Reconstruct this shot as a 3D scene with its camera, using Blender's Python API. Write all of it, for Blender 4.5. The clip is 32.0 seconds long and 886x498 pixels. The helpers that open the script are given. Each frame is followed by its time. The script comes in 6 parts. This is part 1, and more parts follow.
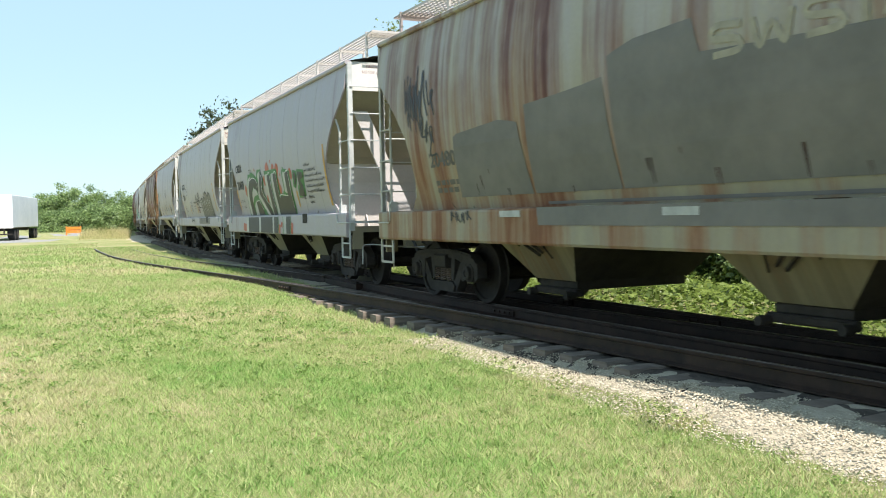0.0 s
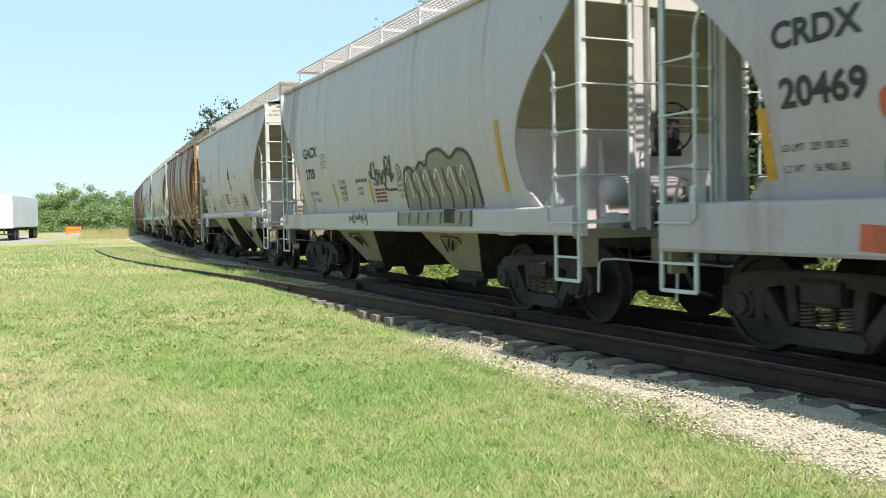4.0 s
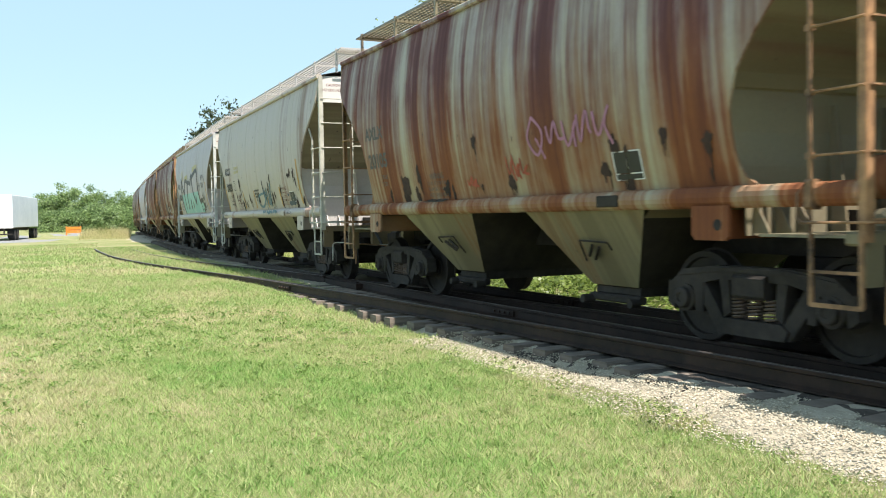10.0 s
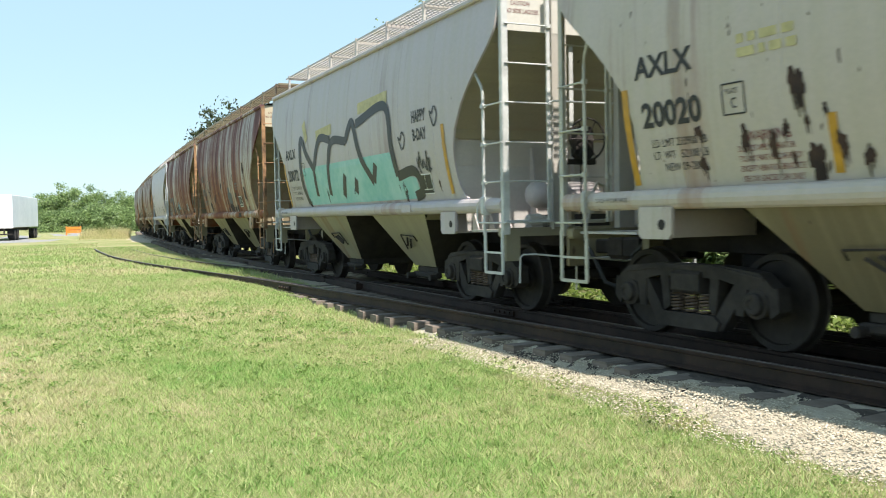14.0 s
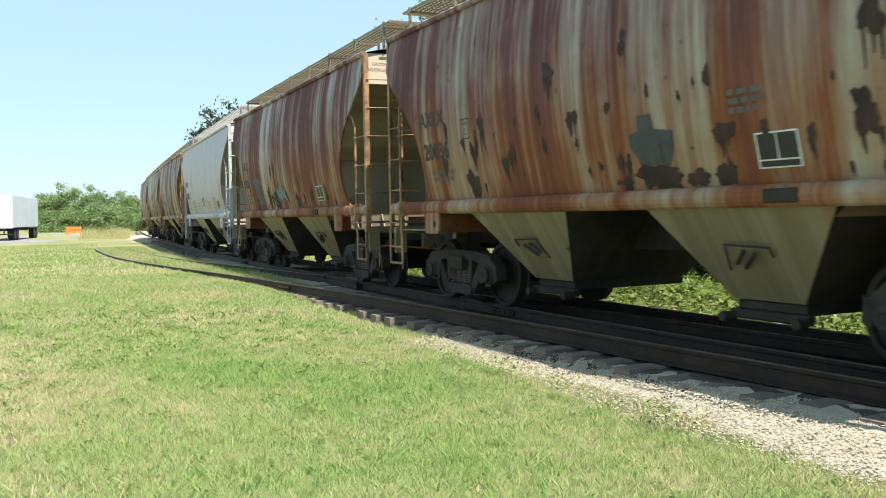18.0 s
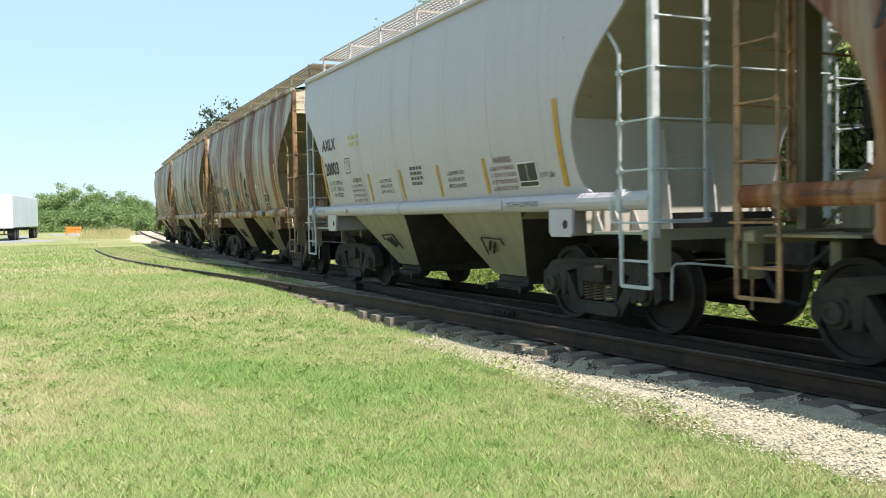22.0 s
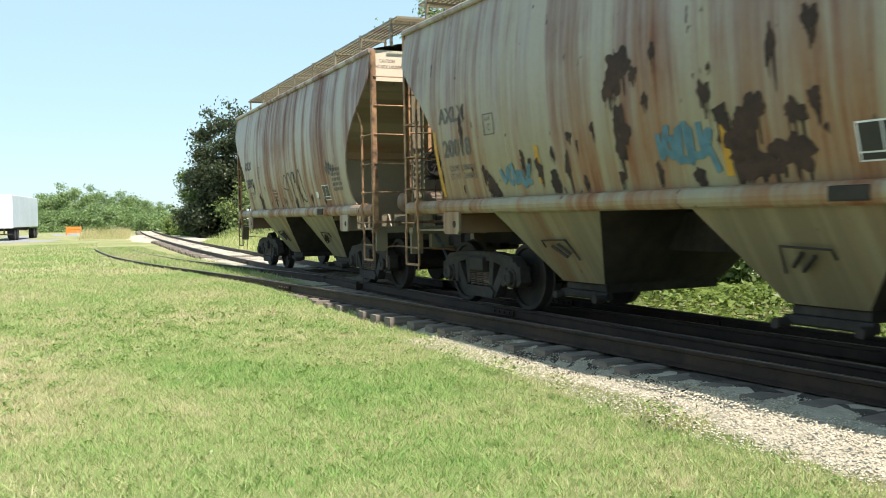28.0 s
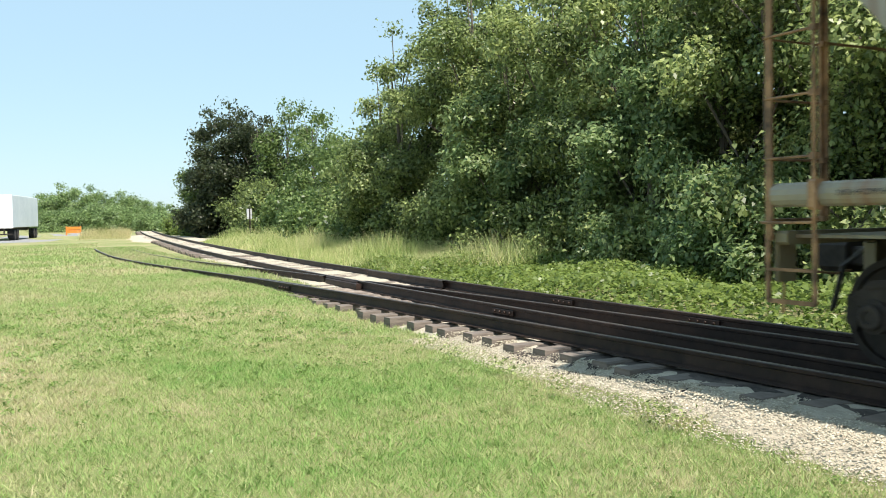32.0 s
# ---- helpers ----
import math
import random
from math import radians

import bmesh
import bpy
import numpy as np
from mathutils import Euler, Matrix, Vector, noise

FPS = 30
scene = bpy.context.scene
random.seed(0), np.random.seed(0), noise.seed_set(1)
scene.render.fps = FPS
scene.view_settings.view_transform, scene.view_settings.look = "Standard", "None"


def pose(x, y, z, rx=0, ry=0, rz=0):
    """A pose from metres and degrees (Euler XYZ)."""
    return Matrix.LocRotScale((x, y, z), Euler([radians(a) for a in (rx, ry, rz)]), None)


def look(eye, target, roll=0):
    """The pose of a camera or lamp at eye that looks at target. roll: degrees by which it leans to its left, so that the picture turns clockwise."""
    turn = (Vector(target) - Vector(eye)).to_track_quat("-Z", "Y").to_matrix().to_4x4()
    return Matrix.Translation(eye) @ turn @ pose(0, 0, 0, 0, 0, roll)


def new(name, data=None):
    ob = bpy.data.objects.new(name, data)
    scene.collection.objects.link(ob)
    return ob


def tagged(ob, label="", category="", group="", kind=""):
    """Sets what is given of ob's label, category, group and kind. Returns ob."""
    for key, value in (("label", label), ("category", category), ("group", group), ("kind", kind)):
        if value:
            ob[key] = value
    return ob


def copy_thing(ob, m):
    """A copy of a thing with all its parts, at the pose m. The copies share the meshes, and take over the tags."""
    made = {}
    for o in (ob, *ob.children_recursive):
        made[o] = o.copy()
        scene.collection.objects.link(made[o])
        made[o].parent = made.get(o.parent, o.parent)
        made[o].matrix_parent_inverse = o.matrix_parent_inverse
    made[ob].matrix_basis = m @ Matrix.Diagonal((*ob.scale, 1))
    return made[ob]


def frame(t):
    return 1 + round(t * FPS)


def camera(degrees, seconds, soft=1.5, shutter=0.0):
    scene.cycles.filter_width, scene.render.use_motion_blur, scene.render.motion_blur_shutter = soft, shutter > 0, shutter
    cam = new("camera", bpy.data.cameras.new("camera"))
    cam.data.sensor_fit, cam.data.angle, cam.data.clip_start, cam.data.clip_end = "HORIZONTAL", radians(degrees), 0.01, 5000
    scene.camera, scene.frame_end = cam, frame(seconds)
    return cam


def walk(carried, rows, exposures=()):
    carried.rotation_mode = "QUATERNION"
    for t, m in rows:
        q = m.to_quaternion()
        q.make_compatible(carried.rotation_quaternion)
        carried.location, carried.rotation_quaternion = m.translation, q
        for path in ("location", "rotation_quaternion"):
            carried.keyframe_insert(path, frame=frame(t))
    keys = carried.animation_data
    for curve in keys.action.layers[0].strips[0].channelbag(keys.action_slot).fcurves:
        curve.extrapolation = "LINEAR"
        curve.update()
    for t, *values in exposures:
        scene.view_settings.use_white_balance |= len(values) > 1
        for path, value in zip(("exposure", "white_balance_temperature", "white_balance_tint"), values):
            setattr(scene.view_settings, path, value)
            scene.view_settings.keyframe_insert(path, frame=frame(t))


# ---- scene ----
# The camera stands still beside the track: x runs along the rails, y across them, z up from the rail heads.
cam = camera(52.5, 32.0, soft=1.0, shutter=0.25)
EYE = pose(0, -7.331, 1.319, 87.839, 1.025, 62.127)
walk(cam, [(0.0, EYE), (32.0, EYE)], exposures=[(0.0, 0.87), (28.0, 0.86), (30.5, 0.83), (32.0, 0.75)])

# ---- light: a high summer sun beyond the train, open sky ----
SUN = Vector((2.4, 0.46, 4.35)).normalized()
world = bpy.data.worlds.new("sky")
scene.world = world
world.use_nodes = True
wt = world.node_tree
wt.nodes.clear()
sky = wt.nodes.new("ShaderNodeTexSky")
sky.sky_type = "NISHITA"
sky.sun_disc = False
sky.sun_elevation = math.asin(SUN.z)
sky.sun_rotation = math.atan2(SUN.x, SUN.y)
sky.air_density, sky.dust_density, sky.ozone_density = 1.0, 0.35, 1.0
back = wt.nodes.new("ShaderNodeBackground")
back.inputs["Strength"].default_value = 0.118
wout = wt.nodes.new("ShaderNodeOutputWorld")
haze = wt.nodes.new("ShaderNodeMix")
haze.data_type = "RGBA"
haze.inputs[0].default_value = 0.76
haze.inputs[7].default_value = (2.75, 4.05, 4.85, 1)
wt.links.new(sky.outputs[0], haze.inputs[6])
wt.links.new(haze.outputs[2], back.inputs[0])
wt.links.new(back.outputs[0], wout.inputs[0])
lamp = bpy.data.lights.new("sun", "SUN")
lamp.energy, lamp.angle, lamp.color = 5.25, radians(0.53), (1.0, 0.925, 0.845)
sun = new("sun", lamp)
sun.matrix_world = look(SUN * 60, (0, 0, 0))


# ---- materials ----
class Mat:
    """A principled material and short ways to wire its nodes."""

    def __init__(self, name, rough=0.7, metal=0.0, spec=0.5):
        self.m = bpy.data.materials.new(name)
        self.m.use_nodes = True
        self.t = self.m.node_tree
        self.p = self.t.nodes["Principled BSDF"]
        self.p.inputs["Roughness"].default_value = rough
        self.p.inputs["Metallic"].default_value = metal
        self.p.inputs["Specular IOR Level"].default_value = spec

    def n(self, kind, **sets):
        node = self.t.nodes.new(kind)
        for k, v in sets.items():
            node.inputs[k.replace("_", " ")].default_value = v
        return node

    def put(self, a, b):
        self.t.links.new(a, b)

    def coord(self, scale=(1, 1, 1), shift=(0, 0, 0), which="Object"):
        c = self.n("ShaderNodeTexCoord")
        mp = self.n("ShaderNodeMapping")
        mp.inputs["Scale"].default_value = scale
        mp.inputs["Location"].default_value = shift
        self.put(c.outputs[which], mp.inputs[0])
        return mp.outputs[0]

    def noise(self, vec, scale, detail=4.0, rough=0.55):
        nd = self.n("ShaderNodeTexNoise", Scale=scale, Detail=detail, Roughness=rough)
        self.put(vec, nd.inputs["Vector"])
        return nd.outputs[0]

    def ramp(self, fac, *stops):
        r = self.n("ShaderNodeValToRGB")
        els = r.color_ramp.elements
        while len(els) < len(stops):
            els.new(0.5)
        for el, (pos, col) in zip(els, stops):
            el.position = pos
            el.color = (*col, 1) if isinstance(col, tuple) else (col, col, col, 1)
        self.put(fac, r.inputs[0])
        return r.outputs[0]

    def mix(self, fac, a, b, how="MIX"):
        x = self.n("ShaderNodeMix")
        x.data_type, x.blend_type = "RGBA", how
        for sock, val in ((x.inputs[0], fac), (x.inputs[6], a), (x.inputs[7], b)):
            if isinstance(val, (int, float)):
                sock.default_value = val
            elif isinstance(val, tuple):
                sock.default_value = (*val, 1)
            else:
                self.put(val, sock)
        return x.outputs[2]

    def math(self, op, a, b=0.0):
        x = self.n("ShaderNodeMath")
        x.operation = op
        for sock, val in zip(x.inputs, (a, b)):
            if isinstance(val, (int, float)):
                sock.default_value = val
            else:
                self.put(val, sock)
        return x.outputs[0]

    def color(self, out):
        self.put(out, self.p.inputs["Base Color"])
        return self

    def bump(self, fac, strength=0.3, dist=0.01):
        b = self.n("ShaderNodeBump", Strength=strength, Distance=dist)
        self.put(fac, b.inputs["Height"])
        self.put(b.outputs[0], self.p.inputs["Normal"])
        return self


def grained(name, a, b, scale=6.0, rough=0.75, metal=0.0, bump=0.2, stretch=(1, 1, 1), which="Object", spec=0.4):
    k = Mat(name, rough, metal, spec)
    v = k.coord(stretch, which=which)
    big, fine = k.noise(v, scale * 0.18, 3), k.noise(v, scale, 6, 0.65)
    f = k.math("ADD", k.math("MULTIPLY", big, 0.55), k.math("MULTIPLY", fine, 0.45))
    k.color(k.ramp(f, (0.36, a), (0.64, b)))
    k.bump(fine, bump)
    return k.m


def paint(name, base, rust=0.3, blotch=0.2, seed=0.0, grime=(0.36, 0.33, 0.21), dirt=0.35):
    """Weathered car-side paint: bands of rust run down from the roof, purple-brown above and orange below, with fine dark specks."""
    k = Mat(name, 0.5, 0.0, 0.4)
    run = k.coord((1.0, 0.02, 0.045), (seed * 7.3, 0, seed))
    broad = k.noise(run, 0.42, 2, 0.5)
    wide = k.noise(run, 1.5, 3, 0.55)
    thin = k.noise(run, 9.5, 4, 0.7)
    free = k.coord((1, 1, 1), (seed * 3.1, seed, seed * 1.7))
    cloud = k.noise(free, 1.1, 5, 0.6)
    runs = k.math("ADD", k.math("MULTIPLY", broad, 0.40), k.math("ADD", k.math("MULTIPLY", wide, 0.58), k.math("MULTIPLY", thin, 0.30)))
    runs = k.math("ADD", k.math("SUBTRACT", runs, 0.14), k.math("MULTIPLY", k.math("SUBTRACT", cloud, 0.5), 0.16))
    e = 0.66 - 0.27 * rust
    sep = k.n("ShaderNodeSeparateXYZ")
    k.put(k.coord(), sep.inputs[0])
    high = k.ramp(k.math("ADD", k.math("MULTIPLY", sep.outputs[2], 0.22), k.math("MULTIPLY", k.noise(run, 4.4, 2), 0.5)), (0.70, 0.0), (0.98, 1.0))
    base = k.mix(k.math("MULTIPLY", high, 0.55 if rust > 0.3 else 0.0), base, (0.40, 0.37, 0.365))
    c = k.mix(k.math("MULTIPLY", k.ramp(k.noise(run, 3.7, 3), (0.44, 0.0), (0.60, 1.0)), dirt), base, grime)
    band = k.ramp(runs, (e - 0.09, 0.0), (e - 0.02, 0.6), (e + 0.06, 1.0))
    c = k.mix(k.math("MULTIPLY", band, min(1.0, 0.30 + rust)), c, k.mix(high, k.mix(thin, (0.31, 0.115, 0.034), (0.17, 0.048, 0.018)), k.mix(thin, (0.19, 0.088, 0.088), (0.11, 0.038, 0.045))))
    dark = k.ramp(runs, (e + 0.03, 0.0), (e + 0.12, 1.0))
    c = k.mix(k.math("MULTIPLY", dark, 0.85 if rust > 0.25 else 0.15), c, k.mix(high, (0.135, 0.040, 0.018), (0.085, 0.032, 0.036)))
    low = 0.80 - 0.10 * blotch
    speck = k.noise(k.coord((1.0, 1.0, 0.45), (seed * 11.7, 0, seed * 5.1)), 9.0, 2, 0.5)
    c = k.mix(k.math("MULTIPLY", k.ramp(speck, (low, 0.0), (low + 0.02, 1.0)), 0.85), c, (0.05, 0.032, 0.025))
    fine = k.noise(free, 22.0, 5, 0.6)
    c = k.mix(0.12, c, k.ramp(fine, (0.3, 0.25), (0.7, 0.95)), "MULTIPLY")
    k.color(c)
    k.bump(k.math("ADD", k.math("MULTIPLY", cloud, 1.0), k.math("MULTIPLY", fine, 0.1)), 0.3, 0.025)
    k.put(k.ramp(runs, (e - 0.05, 0.45), (e + 0.05, 0.85)), k.p.inputs["Roughness"])
    return k.m


def plain(name, col, rough=0.6, metal=0.0):
    k = Mat(name, rough, metal)
    v = k.coord()
    k.color(k.ramp(k.noise(v, 9.0, 4), (0.3, tuple(c * 0.78 for c in col)), (0.7, tuple(min(1, c * 1.12) for c in col))))
    return k.m


def leaves(name, dark, light, rough=0.42):
    k = Mat(name, rough, 0.0, 0.5)
    g = k.n("ShaderNodeNewGeometry")
    big = k.noise(k.coord(), 0.45, 2)
    f = k.math("ADD", k.math("MULTIPLY", g.outputs["Random Per Island"], 0.65), k.math("MULTIPLY", big, 0.35))
    c = k.ramp(f, (0.15, dark), (0.85, light))
    k.color(c)
    tr = k.n("ShaderNodeBsdfTranslucent")
    k.put(k.mix(0.0, c, c), tr.inputs[0])
    mx = k.n("ShaderNodeMixShader")
    mx.inputs[0].default_value = 0.5
    k.put(k.p.outputs[0], mx.inputs[1])
    k.put(tr.outputs[0], mx.inputs[2])
    k.put(mx.outputs[0], k.t.nodes["Material Output"].inputs[0])
    return k.m


RAIL = grained("rail_steel", (0.015, 0.010, 0.008), (0.052, 0.030, 0.021), 14, 0.6, 0.35, 0.25)
RAILTOP = grained("worn_rail_head", (0.10, 0.085, 0.075), (0.22, 0.19, 0.17), 20, 0.42, 0.8, 0.05)
TIE = grained("weathered_tie_wood", (0.055, 0.045, 0.038), (0.27, 0.225, 0.185), 16, 0.9, 0, 0.6, (0.6, 0.12, 1))
IRON = grained("cast_truck_iron", (0.011, 0.009, 0.008), (0.047, 0.039, 0.034), 10, 0.8, 0.05, 0.4)
WHEEL = grained("wheel_steel", (0.016, 0.013, 0.012), (0.045, 0.036, 0.03), 12, 0.7, 0.3, 0.2)
SPRING = grained("spring_steel", (0.09, 0.065, 0.05), (0.20, 0.15, 0.12), 18, 0.6, 0.3, 0.2)
BLACK = plain("stencil_black", (0.02, 0.02, 0.022), 0.6)
YELLOW = plain("reflector_yellow", (0.46, 0.235, 0.018), 0.45)


# ---- mesh building ----
class Mesh:
    """Vertices and faces gathered for one part."""

    def __init__(self):
        self.v, self.f = [], []

    def add(self, verts, faces):
        o = len(self.v)
        self.v += [tuple(q) for q in verts]
        self.f += [tuple(i + o for i in q) for q in faces]
        return self

    def box(self, x0, x1, y0, y1, z0, z1, c=0.0):
        """A box, with its long-side edges cut by c."""
        if c <= 0:
            v = [(x, y, z) for x in (x0, x1) for y in (y0, y1) for z in (z0, z1)]
            return self.add(v, [(0, 1, 3, 2), (4, 6, 7, 5), (0, 4, 5, 1), (2, 3, 7, 6), (0, 2, 6, 4), (1, 5, 7, 3)])
        ring = [(y0 + c, z0), (y1 - c, z0), (y1, z0 + c), (y1, z1 - c), (y1 - c, z1), (y0 + c, z1), (y0, z1 - c), (y0, z0 + c)]
        v = [(x, y, z) for x in (x0, x1) for y, z in ring]
        return self.add(v, [tuple(range(8))[::-1], tuple(range(8, 16))] + [(i, (i + 1) % 8, (i + 1) % 8 + 8, i + 8) for i in range(8)])

    def prism(self, poly, y0, y1):
        """A polygon in x and z, run from y0 to y1."""
        n = len(poly)
        v = [(x, y0, z) for x, z in poly] + [(x, y1, z) for x, z in poly]
        return self.add(v, [tuple(range(n)), tuple(range(2 * n - 1, n - 1, -1))] + [(i, i + n, (i + 1) % n + n, (i + 1) % n) for i in range(n)])

    def beam(self, p, q, w, h):
        """A straight bar of section w by h."""
        p, q = Vector(p), Vector(q)
        d = (q - p).normalized()
        a = d.cross(Vector((0, 0, 1)))
        a = (Vector((1, 0, 0)) if a.length < 1e-3 else a.normalized())
        b = a.cross(d).normalized()
        v = [e + a * s * w / 2 + b * t * h / 2 for e in (p, q) for s, t in ((-1, -1), (1, -1), (1, 1), (-1, 1))]
        return self.add(v, [(3, 2, 1, 0), (4, 5, 6, 7)] + [(i, (i + 1) % 4, (i + 1) % 4 + 4, i + 4) for i in range(4)])

    def tube(self, pts, r, n=8):
        """A round bar along pts."""
        pts = [Vector(q) for q in pts]
        rings = []
        for i, c in enumerate(pts):
            d = (pts[min(i + 1, len(pts) - 1)] - pts[max(i - 1, 0)]).normalized()
            a = d.cross(Vector((0.3, 0.2, 1))).normalized()
            b = d.cross(a)
            rings += [c + (a * math.cos(k * math.tau / n) + b * math.sin(k * math.tau / n)) * r for k in range(n)]
        f = [(i * n + k, i * n + (k + 1) % n, (i + 1) * n + (k + 1) % n, (i + 1) * n + k) for i in range(len(pts) - 1) for k in range(n)]
        m = len(rings)
        return self.add(rings, f + [tuple(range(n))[::-1], tuple(range(m - n, m))])

    def turned(self, prof, n=28, axis="y", at=(0, 0, 0)):
        """A profile of (along, radius) turned round an axis."""
        v = []
        for s, r in prof:
            for k in range(n):
                c, w = r * math.cos(k * math.tau / n), r * math.sin(k * math.tau / n)
                q = {"y": (c, s, w), "x": (s, c, w), "z": (c, w, s)}[axis]
                v.append(tuple(q[i] + at[i] for i in range(3)))
        f = [(i * n + k, i * n + (k + 1) % n, (i + 1) * n + (k + 1) % n, (i + 1) * n + k) for i in range(len(prof) - 1) for k in range(n)]
        return self.add(v, f + [tuple(range(n))[::-1], tuple(range(len(v) - n, len(v)))])

    def grid(self, rows):
        """A sheet through rows of points."""
        n = len(rows[0])
        return self.add([q for r in rows for q in r], [(i * n + j, i * n + j + 1, (i + 1) * n + j + 1, (i + 1) * n + j) for i in range(len(rows) - 1) for j in range(n - 1)])


def part(name, mesh, material, parent=None, label="", smooth=False):
    """Links a gathered mesh as one object, under parent if given."""
    me = bpy.data.meshes.new(name)
    me.from_pydata(mesh.v, [], mesh.f)
    if smooth:
        me.polygons.foreach_set("use_smooth", [True] * len(me.polygons))
    me.materials.append(material)
    ob = new(name, me)
    ob.parent = parent
    return tagged(ob, label)


def empty(name, m=Matrix()):
    e = new(name)
    e.empty_display_size = 0.3
    e.matrix_basis = m
    return e


def fast(name, verts, faces, material, parent=None):
    """A large mesh of equal faces from arrays."""
    me = bpy.data.meshes.new(name)
    k = faces.shape[1]
    me.vertices.add(len(verts))
    me.vertices.foreach_set("co", np.asarray(verts, np.float32).ravel())
    me.loops.add(faces.size)
    me.loops.foreach_set("vertex_index", faces.astype(np.int32).ravel())
    me.polygons.add(len(faces))
    me.polygons.foreach_set("loop_start", np.arange(0, faces.size, k, dtype=np.int32))
    me.update(calc_edges=True)
    me.materials.append(material)
    ob = new(name, me)
    ob.parent = parent
    return ob


# ---- the line of the tracks ----
def main_y(x):
    """How far the main track has curved away at x."""
    if x >= 0:
        return 0.0
    if x >= -64:
        return 0.00191 * x * x - 1e-5 * abs(x) ** 3
    d = -64 - x
    return 5.202 + 0.1216 * d + 0.0003 * d * d


SIDE_X = np.arange(-80.0, 40.0, 0.5)
SIDE_RAW = np.interp(SIDE_X, [-80, -60, -46, -36, -30, -26, -22, -18, -14, -11, -5, 16], [3.0, 0.55, -1.25, -1.85, -1.82, -1.56, -1.20, -0.93, -0.74, -0.64, -0.53, 0.0])
SIDE_Y = np.convolve(np.pad(SIDE_RAW, 5, mode="edge"), np.ones(11) / 11, mode="valid")


def siding_y(x):
    """The siding that leaves the main track on the near side and bends away from it."""
    return float(np.interp(x, SIDE_X, SIDE_Y))


EDGE = ([-34, -18, -15, -13.5, -12, -10, -8, -6, -5, -4, -2], [-1.0, -1.55, -1.62, -1.72, -1.92, -2.05, -2.30, -2.30, -2.48, -2.70, -2.78])


def stone_edge(x):
    """Where the crushed stone ends and the lawn begins."""
    return float(np.interp(x, *EDGE))


XS = np.arange(-330.0, 230.0, 0.25)
YS = np.array([main_y(x) for x in XS])
ARC = np.concatenate([[0], np.cumsum(np.hypot(np.diff(XS), np.diff(YS)))])
ARC -= np.interp(0.0, XS, ARC)


def on_track(a):
    """The place on the main track a metres along it."""
    return Vector((float(np.interp(a, ARC, XS)), float(np.interp(a, ARC, YS)), 0.0))


def ground_z(x, y):
    """The lawn and verge: level by the track, rolling a little away from it."""
    side = y - main_y(x)
    lift = 0.05 * noise.noise((x * 0.12, y * 0.12, 0.0)) + 0.02 * noise.noise((x * 0.6, y * 0.6, 3.0))
    if side > 2.2:
        lift += 0.10 * min(1.0, (side - 2.2) / 3)
    near = min(1.0, max(0.0, (abs(side + 0.4) - 1.9) / 0.9))
    sunk = 0.19 * min(1.0, max(0.0, (-13 - x) / 6)) * min(1.0, max(0.0, (-1.25 - side) / 0.35)) * (1.0 if x > -60 else max(0.0, 1 - (-60 - x) / 15))
    return -0.27 + lift * near - 0.055 * (1 - near) + sunk


def shoulder(x, y):
    """How far the stone lies below the track bed, out past the tie ends of the siding."""
    if x < -16:
        return 0.0
    if x > -6.4:
        return -0.024 * min(1.0, (x + 6.4) / 0.8)
    return 0.062 * min(1.0, (-6.4 - x) / 0.8) * min(1.0, max(0.0, (siding_y(x) - 1.10 - y) / 0.16))


# ---- ground ----
def lawn_material():
    k = Mat("lawn", 0.95, 0, 0.15)
    v = k.coord()
    big, mid, fine = k.noise(v, 0.33, 4, 0.6), k.noise(v, 2.2, 4), k.noise(v, 38, 5, 0.7)
    f = k.math("ADD", k.math("MULTIPLY", big, 0.55), k.math("ADD", k.math("MULTIPLY", mid, 0.25), k.math("MULTIPLY", fine, 0.2)))
    k.color(k.ramp(f, (0.34, (0.125, 0.165, 0.055)), (0.46, (0.19, 0.22, 0.085)), (0.54, (0.27, 0.255, 0.13)), (0.64, (0.33, 0.29, 0.175))))
    k.bump(fine, 0.7, 0.03)
    return k.m


LAWN = lawn_material()


def build_ground():
    xs = np.concatenate([-np.geomspace(3000, 60, 26), np.arange(-58, -20, 1.6), np.arange(-20, 4, 0.5), np.arange(4, 40, 3), np.geomspace(42, 3000, 18)])
    ys = np.concatenate([-np.geomspace(3000, 30, 18), np.arange(-28, -8, 2), np.arange(-8, 8, 0.25), np.arange(8, 60, 3), np.geomspace(62, 3000, 22)])
    m = Mesh().grid([[(x, y, ground_z(x, y) if max(abs(x), abs(y)) < 200 else -0.3) for y in ys] for x in xs])
    m.f = [q[::-1] for q in m.f]
    tagged(part("ground", m, LAWN, smooth=True), "mown summer grass, green with dry straw patches", "lawn", kind="structure")


GRAVEL = grained("limestone_gravel", (0.31, 0.276, 0.212), (0.48, 0.432, 0.335), 70, 0.95, 0, 1.0)
# Ballast darkened in its colour to deepen the shade beside the train.
SHADE_BALLAST = grained("shade_dark_ballast", (0.022, 0.018, 0.015), (0.10, 0.082, 0.067), 24, 0.95, 0, 1.0)
EARTH = grained("brown_ballast", (0.12, 0.092, 0.072), (0.34, 0.28, 0.225), 26, 0.95, 0, 1.0)


